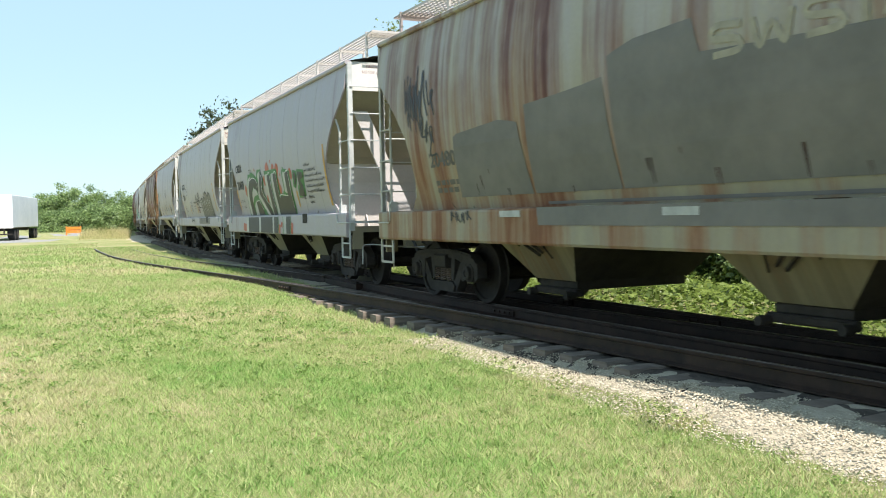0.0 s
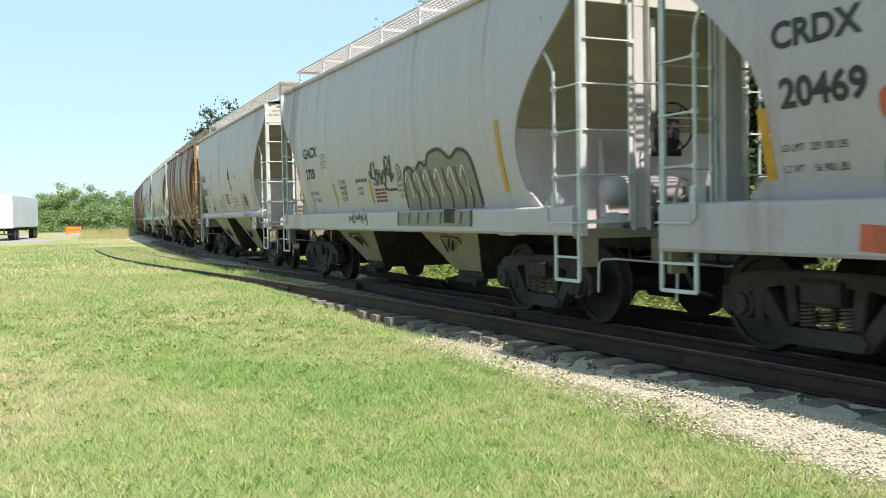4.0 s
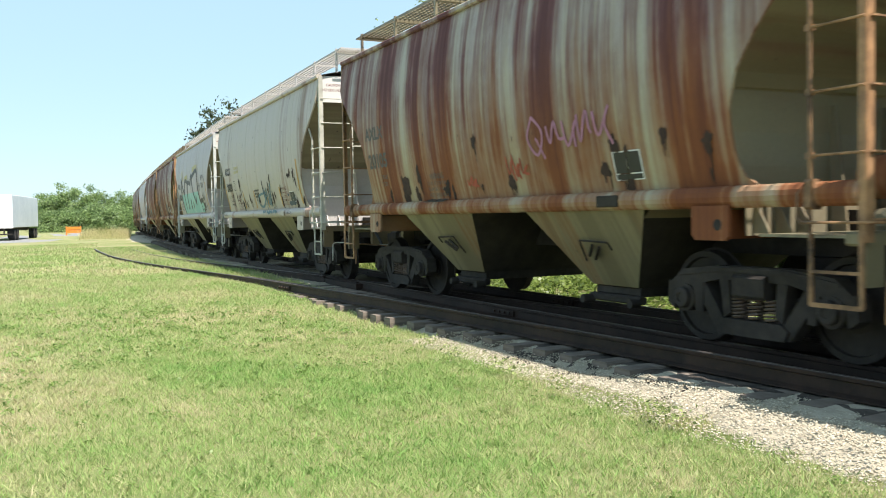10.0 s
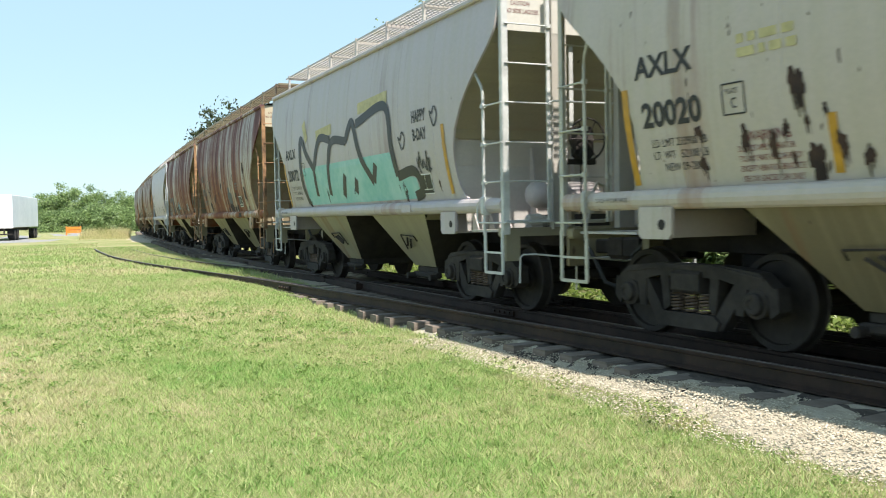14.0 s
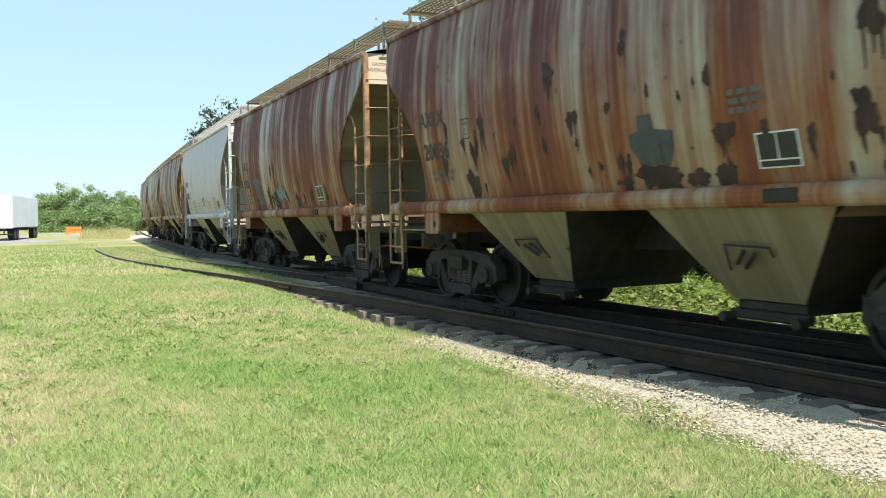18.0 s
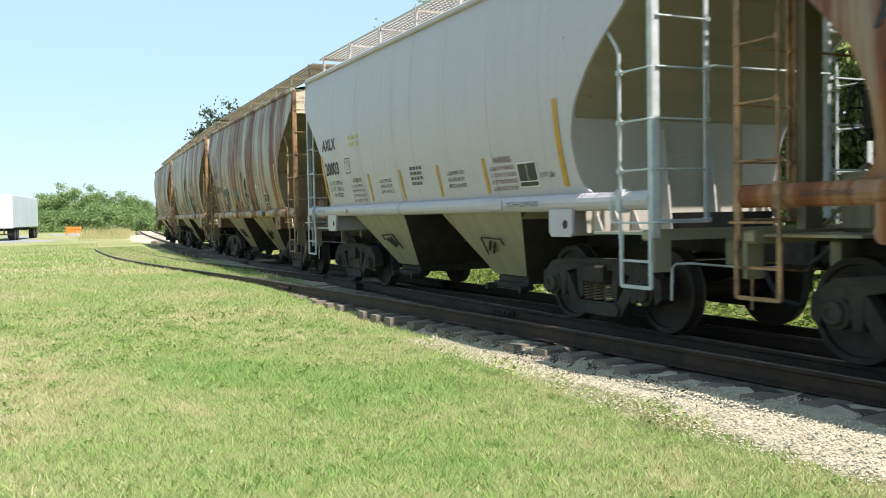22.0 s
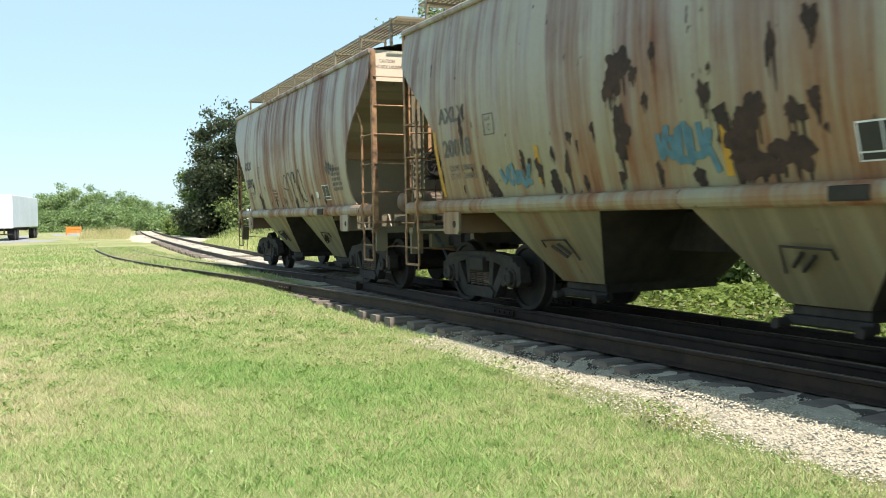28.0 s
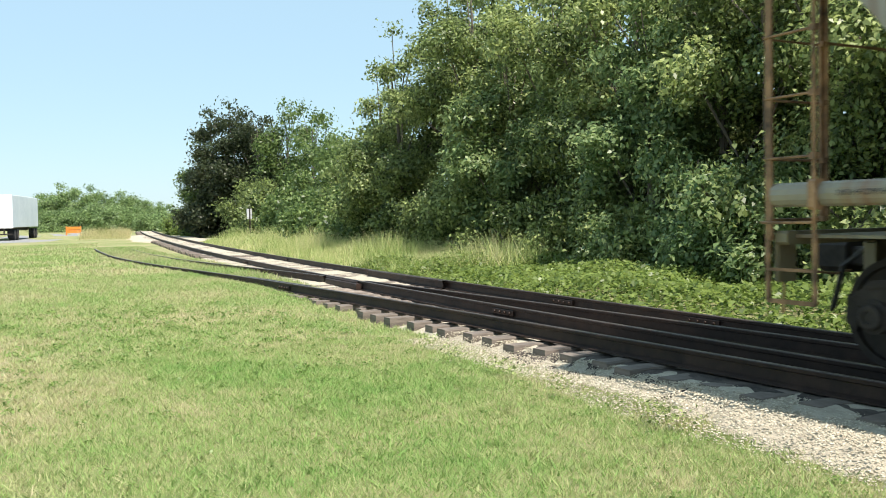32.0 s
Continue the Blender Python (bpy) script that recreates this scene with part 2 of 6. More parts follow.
def build_ballast():
    def strip(name, lo, hi, z, x0, x1, step, mat, label, seed, rise=0.075):
        rows = []
        for x in np.arange(x0, x1, step):
            a, b = lo(x) + 0.16 * noise.noise((x * 0.9, seed, 0)) + 0.16 * noise.noise((x * 3.1, seed, 5)) + 0.10 * noise.noise((x * 9.0, seed, 7)), hi(x) + 0.2 * noise.noise((x * 0.8, seed, 9))
            ys = [a + (b - a) * i / 26 for i in range(27)]
            row = []
            for i, y in enumerate(ys):
                h = z + rise * min(1.0, max(0.0, (-15.5 - x) / 4)) + 0.022 * noise.noise((x * 2.7, y * 2.7, seed)) + 0.012 * noise.noise((x * 7.0, y * 7.0, seed)) - shoulder(x, y)
                k = min(1.0, min(i, 26 - i) / 5)
                row.append((x, y, h * k + (1 - k) * (ground_z(x, y) - 0.03 + 0.05 * noise.noise((x * 4.3, y * 4.3, seed + 3)))))
            rows.append(row)
        m = Mesh().grid(rows)
        m.f = [q[::-1] for q in m.f]
        tagged(part(name, m, mat, smooth=True), label, "ballast", kind="structure")
    strip("ballast_1", lambda x: stone_edge(x) - 0.06, lambda x: main_y(x) + 1.5, -0.222, -34, 30, 0.11, GRAVEL, "pale crushed limestone ballast under the rails", 1.0)
    # dark strip laid where the train's shadow falls, shade painted into it
    strip("ballast_3", lambda x: siding_y(x) - 1.72, lambda x: main_y(x) + 1.55, -0.210, -8.7, 30, 0.12, SHADE_BALLAST, "dark ballast packed between the ties, train's shade put into its colour", 4.0)
    strip("ballast_4", lambda x: siding_y(x) - 0.80, lambda x: main_y(x) + 0.9, -0.204, -17.5, -8.5, 0.14, EARTH, "brown dusty ballast round the turnout frog", 5.0)
    strip("ballast_2", lambda x: main_y(x) - 1.25 - (1.6 if -94 < x < -66 else 0), lambda x: main_y(x) + 1.3 + (2.4 if -94 < x < -66 else 0), -0.215, -170, -34.2, 1.0, GRAVEL, "pale crushed limestone under the far track", 2.0)


RAIL_SECTION = [(-0.068, -0.175), (0.068, -0.175), (0.068, -0.163), (0.012, -0.14), (0.010, -0.045), (0.034, -0.035), (0.036, -0.006), (0.028, 0.0), (-0.028, 0.0), (-0.036, -0.006), (-0.034, -0.035), (-0.010, -0.045), (-0.012, -0.14), (-0.068, -0.163)]


def rail(name, fy, off, x0, x1, label, step=1.0):
    """One rail along a line; its worn head is a part of its own."""
    n = max(2, int(abs(x1 - x0) / step) + 1)
    rows, head = [], []
    for x in np.linspace(x0, x1, n):
        s = (fy(x + 0.05) - fy(x - 0.05)) / 0.1
        q = math.hypot(1, s)
        nx, ny = -s / q, 1 / q
        c = (x + nx * off, fy(x) + ny * off)
        rows.append([(c[0] + nx * u, c[1] + ny * u, w) for u, w in RAIL_SECTION + RAIL_SECTION[:1]])
        head.append([(c[0] + nx * u, c[1] + ny * u, w) for u, w in ((0.024, -0.001), (0.022, 0.003), (-0.022, 0.003), (-0.024, -0.001))])
    ob = part(name, Mesh().grid(rows), RAIL)
    part("rail_head", Mesh().grid(head), RAILTOP, ob, "worn bright rail head")
    return tagged(ob, label, "rail", "rails of the tracks")


def joint(ob, fy, off, x, s):
    """A bolted joint bar on the side s of a rail."""
    a = math.degrees(math.atan2(fy(x + 0.3) - fy(x - 0.3), 0.6))
    bar = part("joint_bar", Mesh().box(-0.31, 0.31, s * 0.030 - 0.014, s * 0.030 + 0.014, -0.128, -0.048, 0.008), RAIL, ob, "bolted rail joint bar")
    bar.matrix_basis = pose(x, fy(x) + off, 0, 0, 0, a)
    for u in (-0.22, -0.07, 0.07, 0.22):
        part("bolt", Mesh().turned([(s * 0.040, 0.019), (s * 0.064, 0.019), (s * 0.066, 0.008)], 6, "y", (u, 0, -0.088)), RAIL, bar)


def build_tracks():
    far = rail("rail", main_y, 0.7525, -200, 160, "brown rusted far rail of the main track")
    near = rail("rail", main_y, -0.7525, -200, 160, "brown rusted near rail of the main track")
    side = rail("rail", siding_y, -0.7525, -46, 16, "rusted near rail of the siding, sunk in grass")
    for ob, fy, off, xs in ((far, main_y, 0.7525, (-29.3, -20.4, -11.7, -8.5)), (near, main_y, -0.7525, (-28.6, -19.6, -11.0)), (side, siding_y, -0.7525, (-17.6, -30.5))):
        for x in xs:
            joint(ob, fy, off, x, -1)
    rail("rail", siding_y, 0.7525, -44, -19.1, "rusted far rail of the siding beyond the frog")
    rail("rail", siding_y, 0.7525, -17.0, 8, "rusted closure rail of the turnout")
    rail("guard_rail", main_y, 0.655, -20.5, -16.0, "short rusted guard rail inside the far rail")
    rail("guard_rail", siding_y, -0.655, -20.2, -16.6, "short rusted guard rail beside the siding rail")
    frog = part("switch_frog", Mesh().box(-1.2, 1.0, -0.10, 0.10, -0.16, -0.012, 0.02).box(-0.9, 1.2, -0.17, 0.15, -0.17, -0.05, 0.01), RAIL)
    frog.matrix_basis = pose(-18.1, -0.17, 0, 0, 0, -3.2)
    tagged(frog, "rusted cast steel frog of the turnout", "frog")


def build_ties():
    random.seed(11)
    kinds = []
    for i in range(6):
        w, h = 0.115 + 0.008 * random.random(), 0.17
        m = Mesh()
        pts = []
        for x in (-0.5, -0.25, 0, 0.25, 0.5):
            j = [0.008 * random.uniform(-1, 1) for _ in range(6)]
            pts.append([(x, -w + j[0], -h), (x, w + j[1], -h), (x, w + j[2], -0.015), (x, w - 0.015, j[3] * 0.6), (x, -w + 0.015, j[4] * 0.6), (x, -w + j[5], -0.015), (x, -w + j[0], -h)])
        m.grid(pts)
        m.f += [(0, 1, 2, 3, 4, 5), (33, 32, 31, 30, 29, 28)]
        me = bpy.data.meshes.new("tie")
        me.from_pydata(m.v, [], m.f)
        me.materials.append(TIE)
        kinds.append(me)
    x, i = -120.0, 0
    while x < 30:
        far_off = x < -36
        lo = main_y(x) - 1.3 if x < -24 else min(main_y(x) - 1.3, siding_y(x) - (1.17 if x > -13.5 else 1.0))
        lo, hi = lo + random.uniform(-0.10, 0.10), main_y(x) + 1.32 + random.uniform(-0.06, 0.06)
        ob = new("tie", kinds[i % 6])
        ob.matrix_basis = pose(x, (lo + hi) / 2, -0.182 + 0.045 * min(1.0, max(0.0, (-16 - x) / 5)) + random.uniform(-0.022, 0.004), 0, 0, 90 + random.uniform(-2.0, 2.0))
        ob.scale = (hi - lo, 1, 1)
        tagged(ob, "grey weathered wooden crosstie in ballast", "crosstie", "ties under the tracks")
        x += (0.53 + random.uniform(-0.04, 0.05)) * (1 if not far_off else 1.1)
        i += 1


build_ground()
build_ballast()
build_tracks()
build_ties()


# ---- covered hopper cars ----
SIDE = [(1.395, 1.38), (1.42, 1.50), (1.47, 1.70), (1.53, 1.95), (1.585, 2.25), (1.62, 2.6), (1.635, 2.9), (1.63, 3.2), (1.60, 3.55), (1.555, 3.85), (1.50, 4.12)]
SZ, SY = [z for y, z in SIDE], [y for y, z in SIDE]
EDGE_Z = [1.38, 1.54, 1.60, 1.70, 1.9, 2.2, 2.5, 2.8, 3.05, 3.3, 3.5, 3.65, 4.15]
EDGE_X = [4.66, 4.50, 4.40, 4.34, 4.30, 4.32, 4.44, 4.68, 4.93, 5.24, 5.47, 5.58, 5.60]


def side_y(z):
    """Half the width of the body at height z."""
    return float(np.interp(z, SZ, SY))


def side_end(z, e):
    """Half the length of the side sheet at height z."""
    return float(np.interp(z, EDGE_Z, EDGE_X)) + e


def build_truck(parent, x, cast):
    """A two-axle truck: side frames, springs, bolster and two wheelsets that turn."""
    t = empty("truck", pose(x, 0, 0))
    t.parent = parent
    t["label"] = "black cast steel freight truck with rolling wheels"
    for s in (-1, 1):
        y0, y1 = (s * 1.09, s * 0.93) if s > 0 else (-1.09, -0.93)
        y0, y1 = min(y0, y1), max(y0, y1)
        m = Mesh()
        m.prism([(-1.10, 0.60), (-0.92, 0.74), (-0.45, 0.79), (0.45, 0.79), (0.92, 0.74), (1.10, 0.60), (1.10, 0.52), (0.70, 0.60), (0.42, 0.66), (-0.42, 0.66), (-0.70, 0.60), (-1.10, 0.52)], y0, y1)
        for q in (-1, 1):
            m.prism([(q * 1.13, 0.62), (q * 1.15, 0.40), (q * 1.05, 0.33), (q * 1.02, 0.56)], y0, y1)
            m.prism([(q * 0.78, 0.60), (q * 0.73, 0.33), (q * 0.64, 0.33), (q * 0.62, 0.64)], y0, y1)
            m.prism([(q * 0.79, 0.62), (q * 0.61, 0.62), (q * 0.27, 0.16), (q * 0.45, 0.16)], y0 + 0.01, y1 - 0.01)
            m.prism([(q * 0.42, 0.70), (q * 0.30, 0.70), (q * 0.27, 0.36), (q * 0.36, 0.30)], y0 + 0.01, y1 - 0.01)
        m.prism([(-0.44, 0.24), (-0.40, 0.15), (0.40, 0.15), (0.44, 0.24), (0.36, 0.30), (-0.36, 0.30)], y0 - 0.02, y1 + 0.02)
        rib = s * 1.105
        m.prism([(-0.98, 0.70), (-0.45, 0.775), (0.45, 0.775), (0.98, 0.70), (0.98, 0.67), (0.45, 0.735), (-0.45, 0.735), (-0.98, 0.67)], min(rib, s * 1.08), max(rib, s * 1.08))
        m.prism([(-0.42, 0.22), (0.42, 0.22), (0.36, 0.18), (-0.36, 0.18)], min(rib, s * 1.08), max(rib, s * 1.08))
        part("side_frame", m, IRON, t)
        for cx in (-0.2, 0.0, 0.2):
            turns = [Vector((cx + 0.066 * math.cos(a), s * 1.03 + 0.066 * math.sin(a), 0.30 + 0.033 * a / math.tau)) for a in (i * math.tau / 9 for i in range(57))]
            part("spring", Mesh().tube(turns, 0.012, 4), SPRING, t, "rusty coil spring")
        for q in (-1, 1):
            b = Mesh().turned([(s * 0.98, 0.14), (s * 1.10, 0.14), (s * 1.105, 0.105), (s * 1.15, 0.10), (s * 1.16, 0.085), (s * 1.16, 0.05), (s * 1.148, 0.045)], 20, "y", (q * 0.889, 0, 0.457))
            b.box(q * 0.889 - 0.14, q * 0.889 + 0.14, min(s * 0.95, s * 1.07), max(s * 0.95, s * 1.07), 0.53, 0.62, 0.02)
            part("bearing_cap", b, IRON, t)
    part("bolster", Mesh().box(-0.2, 0.2, -1.14, 1.14, 0.50, 0.72, 0.03).turned([(0.70, 0.25), (0.85, 0.25)], 18, "z"), IRON, t)
    bb = Mesh()
    for q in (-1, 1):
        bb.box(q * 0.34 - 0.05, q * 0.34 + 0.05, -0.95, 0.95, 0.30, 0.40)
    part("brake_beam", bb, IRON, t)
    for q in (-1, 1):
        w = Mesh()
        for s in (-1, 1):
            w.turned([(s * 0.675, 0.30), (s * 0.677, 0.475), (s * 0.690, 0.483), (s * 0.706, 0.462), (s * 0.820, 0.454), (s * 0.824, 0.445), (s * 0.824, 0.395), (s * 0.79, 0.385), (s * 0.775, 0.20), (s * 0.79, 0.15), (s * 0.83, 0.145), (s * 0.83, 0.09), (s * 0.9, 0.085)], 40, "y")
            for k in range(3):
                a = k * math.tau / 3
                w.box(-0.02 + 0.115 * math.cos(a), 0.02 + 0.115 * math.cos(a), min(s * 0.825, s * 0.842), max(s * 0.825, s * 0.842), -0.02 + 0.115 * math.sin(a), 0.02 + 0.115 * math.sin(a))
        w.turned([(-0.9, 0.08), (0.9, 0.08)], 16, "y")
        ws = part("wheelset", w, WHEEL, t, smooth=False)
        ws.matrix_basis = pose(q * 0.889, 0, 0.457)
    return t


def build_car(e, trim_mat, body_mat, hop_mat, bar_mat, dark_shade_mat, he=0.0, te=0.0, sill_z=0.94):
    """A two-bay covered hopper; e lengthens each half of it, he spreads the hoppers, te the trucks; a longer car has a plate sill down to sill_z."""
    car = empty("hopper_car")
    L = 5.60 + e
    # sides, with raised seams between the sheets
    for s in (-1, 1):
        zs = [1.38, 1.46, 1.50, 1.54, 1.57, 1.60, 1.65, 1.72] + [1.85 + i * (4.12 - 1.85) / 14 for i in range(15)]
        rows = []
        for z in zs:
            h = side_end(z, e)
            rows.append([(h * u, s * side_y(z), z) for u in np.linspace(-1, 1, 15)])
        inner = [[(x, y - s * 0.03, z) for x, y, z in r] for r in rows]
        m = Mesh().grid(rows)
        n = len(m.v)
        m.grid([r[::-1] for r in inner])
        for r, q in zip((rows[0], rows[-1]), (inner[0], inner[-1])):
            m.grid([r, q])
        m.grid([[r[0] for r in rows], [r[0] for r in inner]])
        m.grid([[r[-1] for r in rows], [r[-1] for r in inner]])
        part("side_panel", m, body_mat, car, smooth=True)
        for xs in (-3.72, -2.45, -1.2, 0.0, 1.2, 2.45, 3.72):
            seam = Mesh()
            x = xs * (1 + e / 5.5)
            for d, w in ((0.004, 0.018), (-0.002, 0.03)):
                seam.grid([[(x - w, s * (side_y(z) + d), z), (x + w, s * (side_y(z) + d), z)] for z in zs])
            n = len(zs) * 2
            for k in (0, 1):
                seam.f += [(i * 2 + k, i * 2 + 2 + k, n + i * 2 + 2 + k, n + i * 2 + k) for i in range(len(zs) - 1)]
            part("seam", seam, body_mat, car)
        # eave rail
        y0 = s * 1.44
        y1 = s * 1.555
        part("eave_rail", Mesh().box(-5.62 - e, 5.62 + e, min(y0, y1), max(y0, y1), 4.105, 4.185, 0.018), body_mat, car)
        # side sill: a rounded tube beam
        ring = [(s * (1.465 + 0.085 * math.cos(a) * (1.0 if math.cos(a) > 0 else 0.8)), 1.432 + 0.1 * math.sin(a)) for a in [i * math.tau / 14 for i in range(14)]]
        sill = Mesh()
        if e > 0:
            ring = [(s * y, z) for y, z in ((1.38, 1.40), (1.572, 1.385), (1.588, 1.375), (1.592, 1.35), (1.592, sill_z + 0.03), (1.57, sill_z), (1.50, sill_z), (1.50, 1.36), (1.38, 1.37))]
        n = len(ring)
        v = [(x, y, z) for x in (-L, L) for y, z in ring]
        sill.add(v, [tuple(range(n)), tuple(range(2 * n - 1, n - 1, -1))] + [(i, i + n, (i + 1) % n + n, (i + 1) % n) for i in range(n)])
        part("side_sill", sill, body_mat, car)
        for q in (-1, 1):
            k = q * (4.05 + te)
            b = Mesh().prism([(k + q * 0.235, 1.36), (k + q * 0.235, 1.09), (k + q * 0.19, 1.05), (k - q * 0.19, 1.05), (k - q * 0.235, 1.10), (k - q * 0.235, 1.36)], s * 1.525 - 0.02, s * 1.525 + 0.02)
            b.box(k - 0.10, k + 0.10, min(s * 0.3, s * 1.48), max(s * 0.3, s * 1.48), 1.06, 1.32)
            part("jacking_hole", Mesh().turned([(s * 1.5452, 0.052), (s * 1.5462, 0.05), (s * 1.5462, 0.0)], 14, "y", (k + 0.10, 0, 1.19)), IRON, car, "dark round hole in the bolster plate")
            part("bolster_end", b, body_mat, car)
        part("sill_plate", Mesh().box(2.36, 2.72, min(s * 1.545, s * 1.558), max(s * 1.545, s * 1.558), 1.37, 1.49, 0.01) if e == 0 else Mesh().box(2.66, 3.0, min(s * 1.59, s * 1.6), max(s * 1.59, s * 1.6), 1.2, 1.4, 0.01), dark_shade_mat, car, "dark placard holder on the sill")
    # roof
    rows = []
    for x in np.linspace(-5.62 - e, 5.62 + e, 9):
        rows.append([(x, y, z) for y, z in ((-1.5, 4.17), (-1.0, 4.28), (-0.5, 4.36), (0, 4.39), (0.5, 4.36), (1.0, 4.28), (1.5, 4.17))])
    roof = Mesh().grid(rows)
    roof.f = [q[::-1] for q in roof.f]
    part("roof", roof, trim_mat, car)
    for hx in (-3.6, -1.2, 1.2, 3.6):
        part("roof_hatch", Mesh().turned([(4.34, 0.40), (4.52, 0.40), (4.56, 0.34), (4.57, 0.05)], 20, "z", (hx, 0, 0)), trim_mat, car)
    for s in (-1, 1):
        m = Mesh()
        for y in np.linspace(0.62, 1.12, 7):
            m.box(-5.7 - e, 5.7 + e, s * y - 0.006, s * y + 0.006, 4.66, 4.70)
        n = int((11.4 + 2 * e) / 0.12)
        for i in range(n + 1):
            x = -5.7 - e + i * (11.4 + 2 * e) / n
            m.box(x - 0.005, x + 0.005, min(s * 0.62, s * 1.12), max(s * 0.62, s * 1.12), 4.67, 4.69)
        part("running_board", m, trim_mat, car, "open steel grating walkway")
        for i in range(8):
            x = (-5.6 - e) + i * (11.2 + 2 * e) / 7
            part("walkway_bracket", Mesh().box(x - 0.025, x + 0.025, s * 1.12 - 0.02, s * 1.12 + 0.02, 4.24, 4.72).box(x - 0.025, x + 0.025, min(s * 0.6, s * 1.12), max(s * 0.6, s * 1.12), 4.62, 4.66).box(x - 0.02, x + 0.02, s * 0.62 - 0.02, s * 0.62 + 0.02, 4.30, 4.63), trim_mat, car)
    # ends
    for q in (-1, 1):
        top = Mesh().box(min(q * (5.52 + e), q * (5.57 + e)), max(q * (5.52 + e), q * (5.57 + e)), -1.50, 1.50, 3.64, 4.17)
        part("end_panel", top, trim_mat, car)
        walk_end = Mesh()
        for i in range(7):
            x = q * (5.56 + e + 0.055 * i)
            walk_end.box(x - 0.005, x + 0.005, -1.12, 1.12, 4.66, 4.70)
        for y in np.linspace(-1.12, 1.12, 46):
            walk_end.box(min(q * (5.55 + e), q * (5.90 + e)), max(q * (5.55 + e), q * (5.90 + e)), y - 0.004, y + 0.004, 4.67, 4.69)
        part("running_board", walk_end, trim_mat, car, "end grating walkway")
        slope = Mesh()
        zs = [3.66, 3.5, 3.3, 3.05, 2.8, 2.5, 2.38]
        for d in (0.035, 0.055):
            slope.grid([[(q * (side_end(z, e) - d), y * (side_y(z) - 0.032), z) for y in (-1, -0.5, 0, 0.5, 1)] for z in zs])
        slope.add([(q * (4.34 + e), -1.5, 2.38), (q * (4.34 + e), 1.5, 2.38), (q * (2.95 + e), 1.40, 1.25), (q * (2.95 + e), -1.40, 1.25)], [(0, 1, 2, 3)])
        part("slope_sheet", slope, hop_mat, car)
        # upright end wall below the slope, with a seam along its top and a gusset on either side of the sill
        zs = [2.40, 2.2, 2.0, 1.7, 1.5, 1.09]
        wall = Mesh()
        for d in (0.02, 0.04):
            wall.grid([[(q * (min(side_end(z, e), 4.34 + e) - d), y * (side_y(z) - 0.032), z) for y in (-1, -0.3, 0.3, 1)] for z in zs])
        wall.box(min(q * (4.30 + e), q * (4.325 + e)), max(q * (4.30 + e), q * (4.325 + e)), -1.52, 1.52, 2.365, 2.405)
        for y in (-0.34, 0.34):
            wall.prism([(q * (4.33 + e), 1.11), (q * (4.33 + e), 2.26), (q * (4.39 + e), 2.26), (q * (4.52 + e), 1.11)], y - 0.012, y + 0.012)
        part("end_wall", wall, trim_mat, car, "upright grey end wall sheet")
        lo, hi = sorted((q * (4.50 + e), q * (L - 0.10)))
        part("end_deck", Mesh().box(lo, hi, -1.40, 1.40, 1.085, 1.11), trim_mat, car, "end platform deck")
        for y in (-1.28, -1.02, -0.76, 0.76, 1.02, 1.28):
            part("gusset", Mesh().prism([(q * (4.33 + e), 1.11), (q * (4.33 + e), 1.36), (q * (4.36 + e), 1.36), (q * (4.50 + e), 1.13), (q * (4.50 + e), 1.11)], y - 0.01, y + 0.01), trim_mat, car)
        lo, hi = sorted((q * (L - 0.14), q * (L - 0.02)))
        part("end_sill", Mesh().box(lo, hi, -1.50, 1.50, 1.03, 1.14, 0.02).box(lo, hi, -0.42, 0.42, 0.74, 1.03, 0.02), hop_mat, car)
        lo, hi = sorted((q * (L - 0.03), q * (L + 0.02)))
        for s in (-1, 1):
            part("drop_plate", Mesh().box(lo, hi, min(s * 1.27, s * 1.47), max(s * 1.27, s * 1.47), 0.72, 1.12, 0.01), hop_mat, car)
        part("uncoupling_lever", Mesh().tube([(q * (L + 0.07), -1.31, 0.44), (q * (L + 0.07), -1.30, 0.76), (q * (L + 0.08), -1.26, 0.80), (q * (L + 0.12), -1.1, 0.80), (q * (L + 0.26), -0.45, 0.73), (q * (L + 0.36), -0.1, 0.74)], 0.012, 6), bar_mat, car)
        for s in (-1, 1):
            # corner post, side ladder, end ladder and stirrup step
            xo, xi = q * (5.66 + e), q * (5.165 + e)
            part("corner_post", Mesh().box(xo - 0.008, xo + 0.008, min(s * 1.52, s * 1.44), max(s * 1.52, s * 1.44), 1.06, 4.14).box(min(xo, xo - q * 0.065), max(xo, xo - q * 0.065), s * 1.52 - 0.008, s * 1.52 + 0.008, 1.06, 4.10), bar_mat, car)
            ladder = Mesh().tube([(q * (4.985 + e), s * 1.58, 3.22), (q * (5.05 + e), s * 1.57, 3.13), (q * (5.145 + e), s * 1.55, 2.98), (xi, s * 1.54, 2.9), (xi, s * 1.54, 1.05)], 0.019, 6)
            for z in (1.73, 2.22, 2.72):
                ladder.tube([(xi, s * 1.54, z), (xo, s * 1.53, z)], 0.0115, 6)
                ladder.box(xi - 0.028, xi + 0.028, s * 1.54 - 0.025, s * 1.54 + 0.025, z - 0.025, z + 0.025)
            part("side_ladder", ladder, bar_mat, car)
            el = Mesh().box(xo - 0.012, xo + 0.012, min(s * 0.825, s * 0.875), max(s * 0.825, s * 0.875), 1.22, 4.14).box(min(xo, xo - q * 0.05), max(xo, xo - q * 0.05), s * 0.83 - 0.006, s * 0.83 + 0.006, 1.22, 4.14)
            for z in (1.23, 1.73, 2.22, 2.72, 3.21, 3.70):
                el.tube([(xo + q * 0.02, s * 0.85, z), (xo + q * 0.02, s * 1.49, z)], 0.0115, 6)
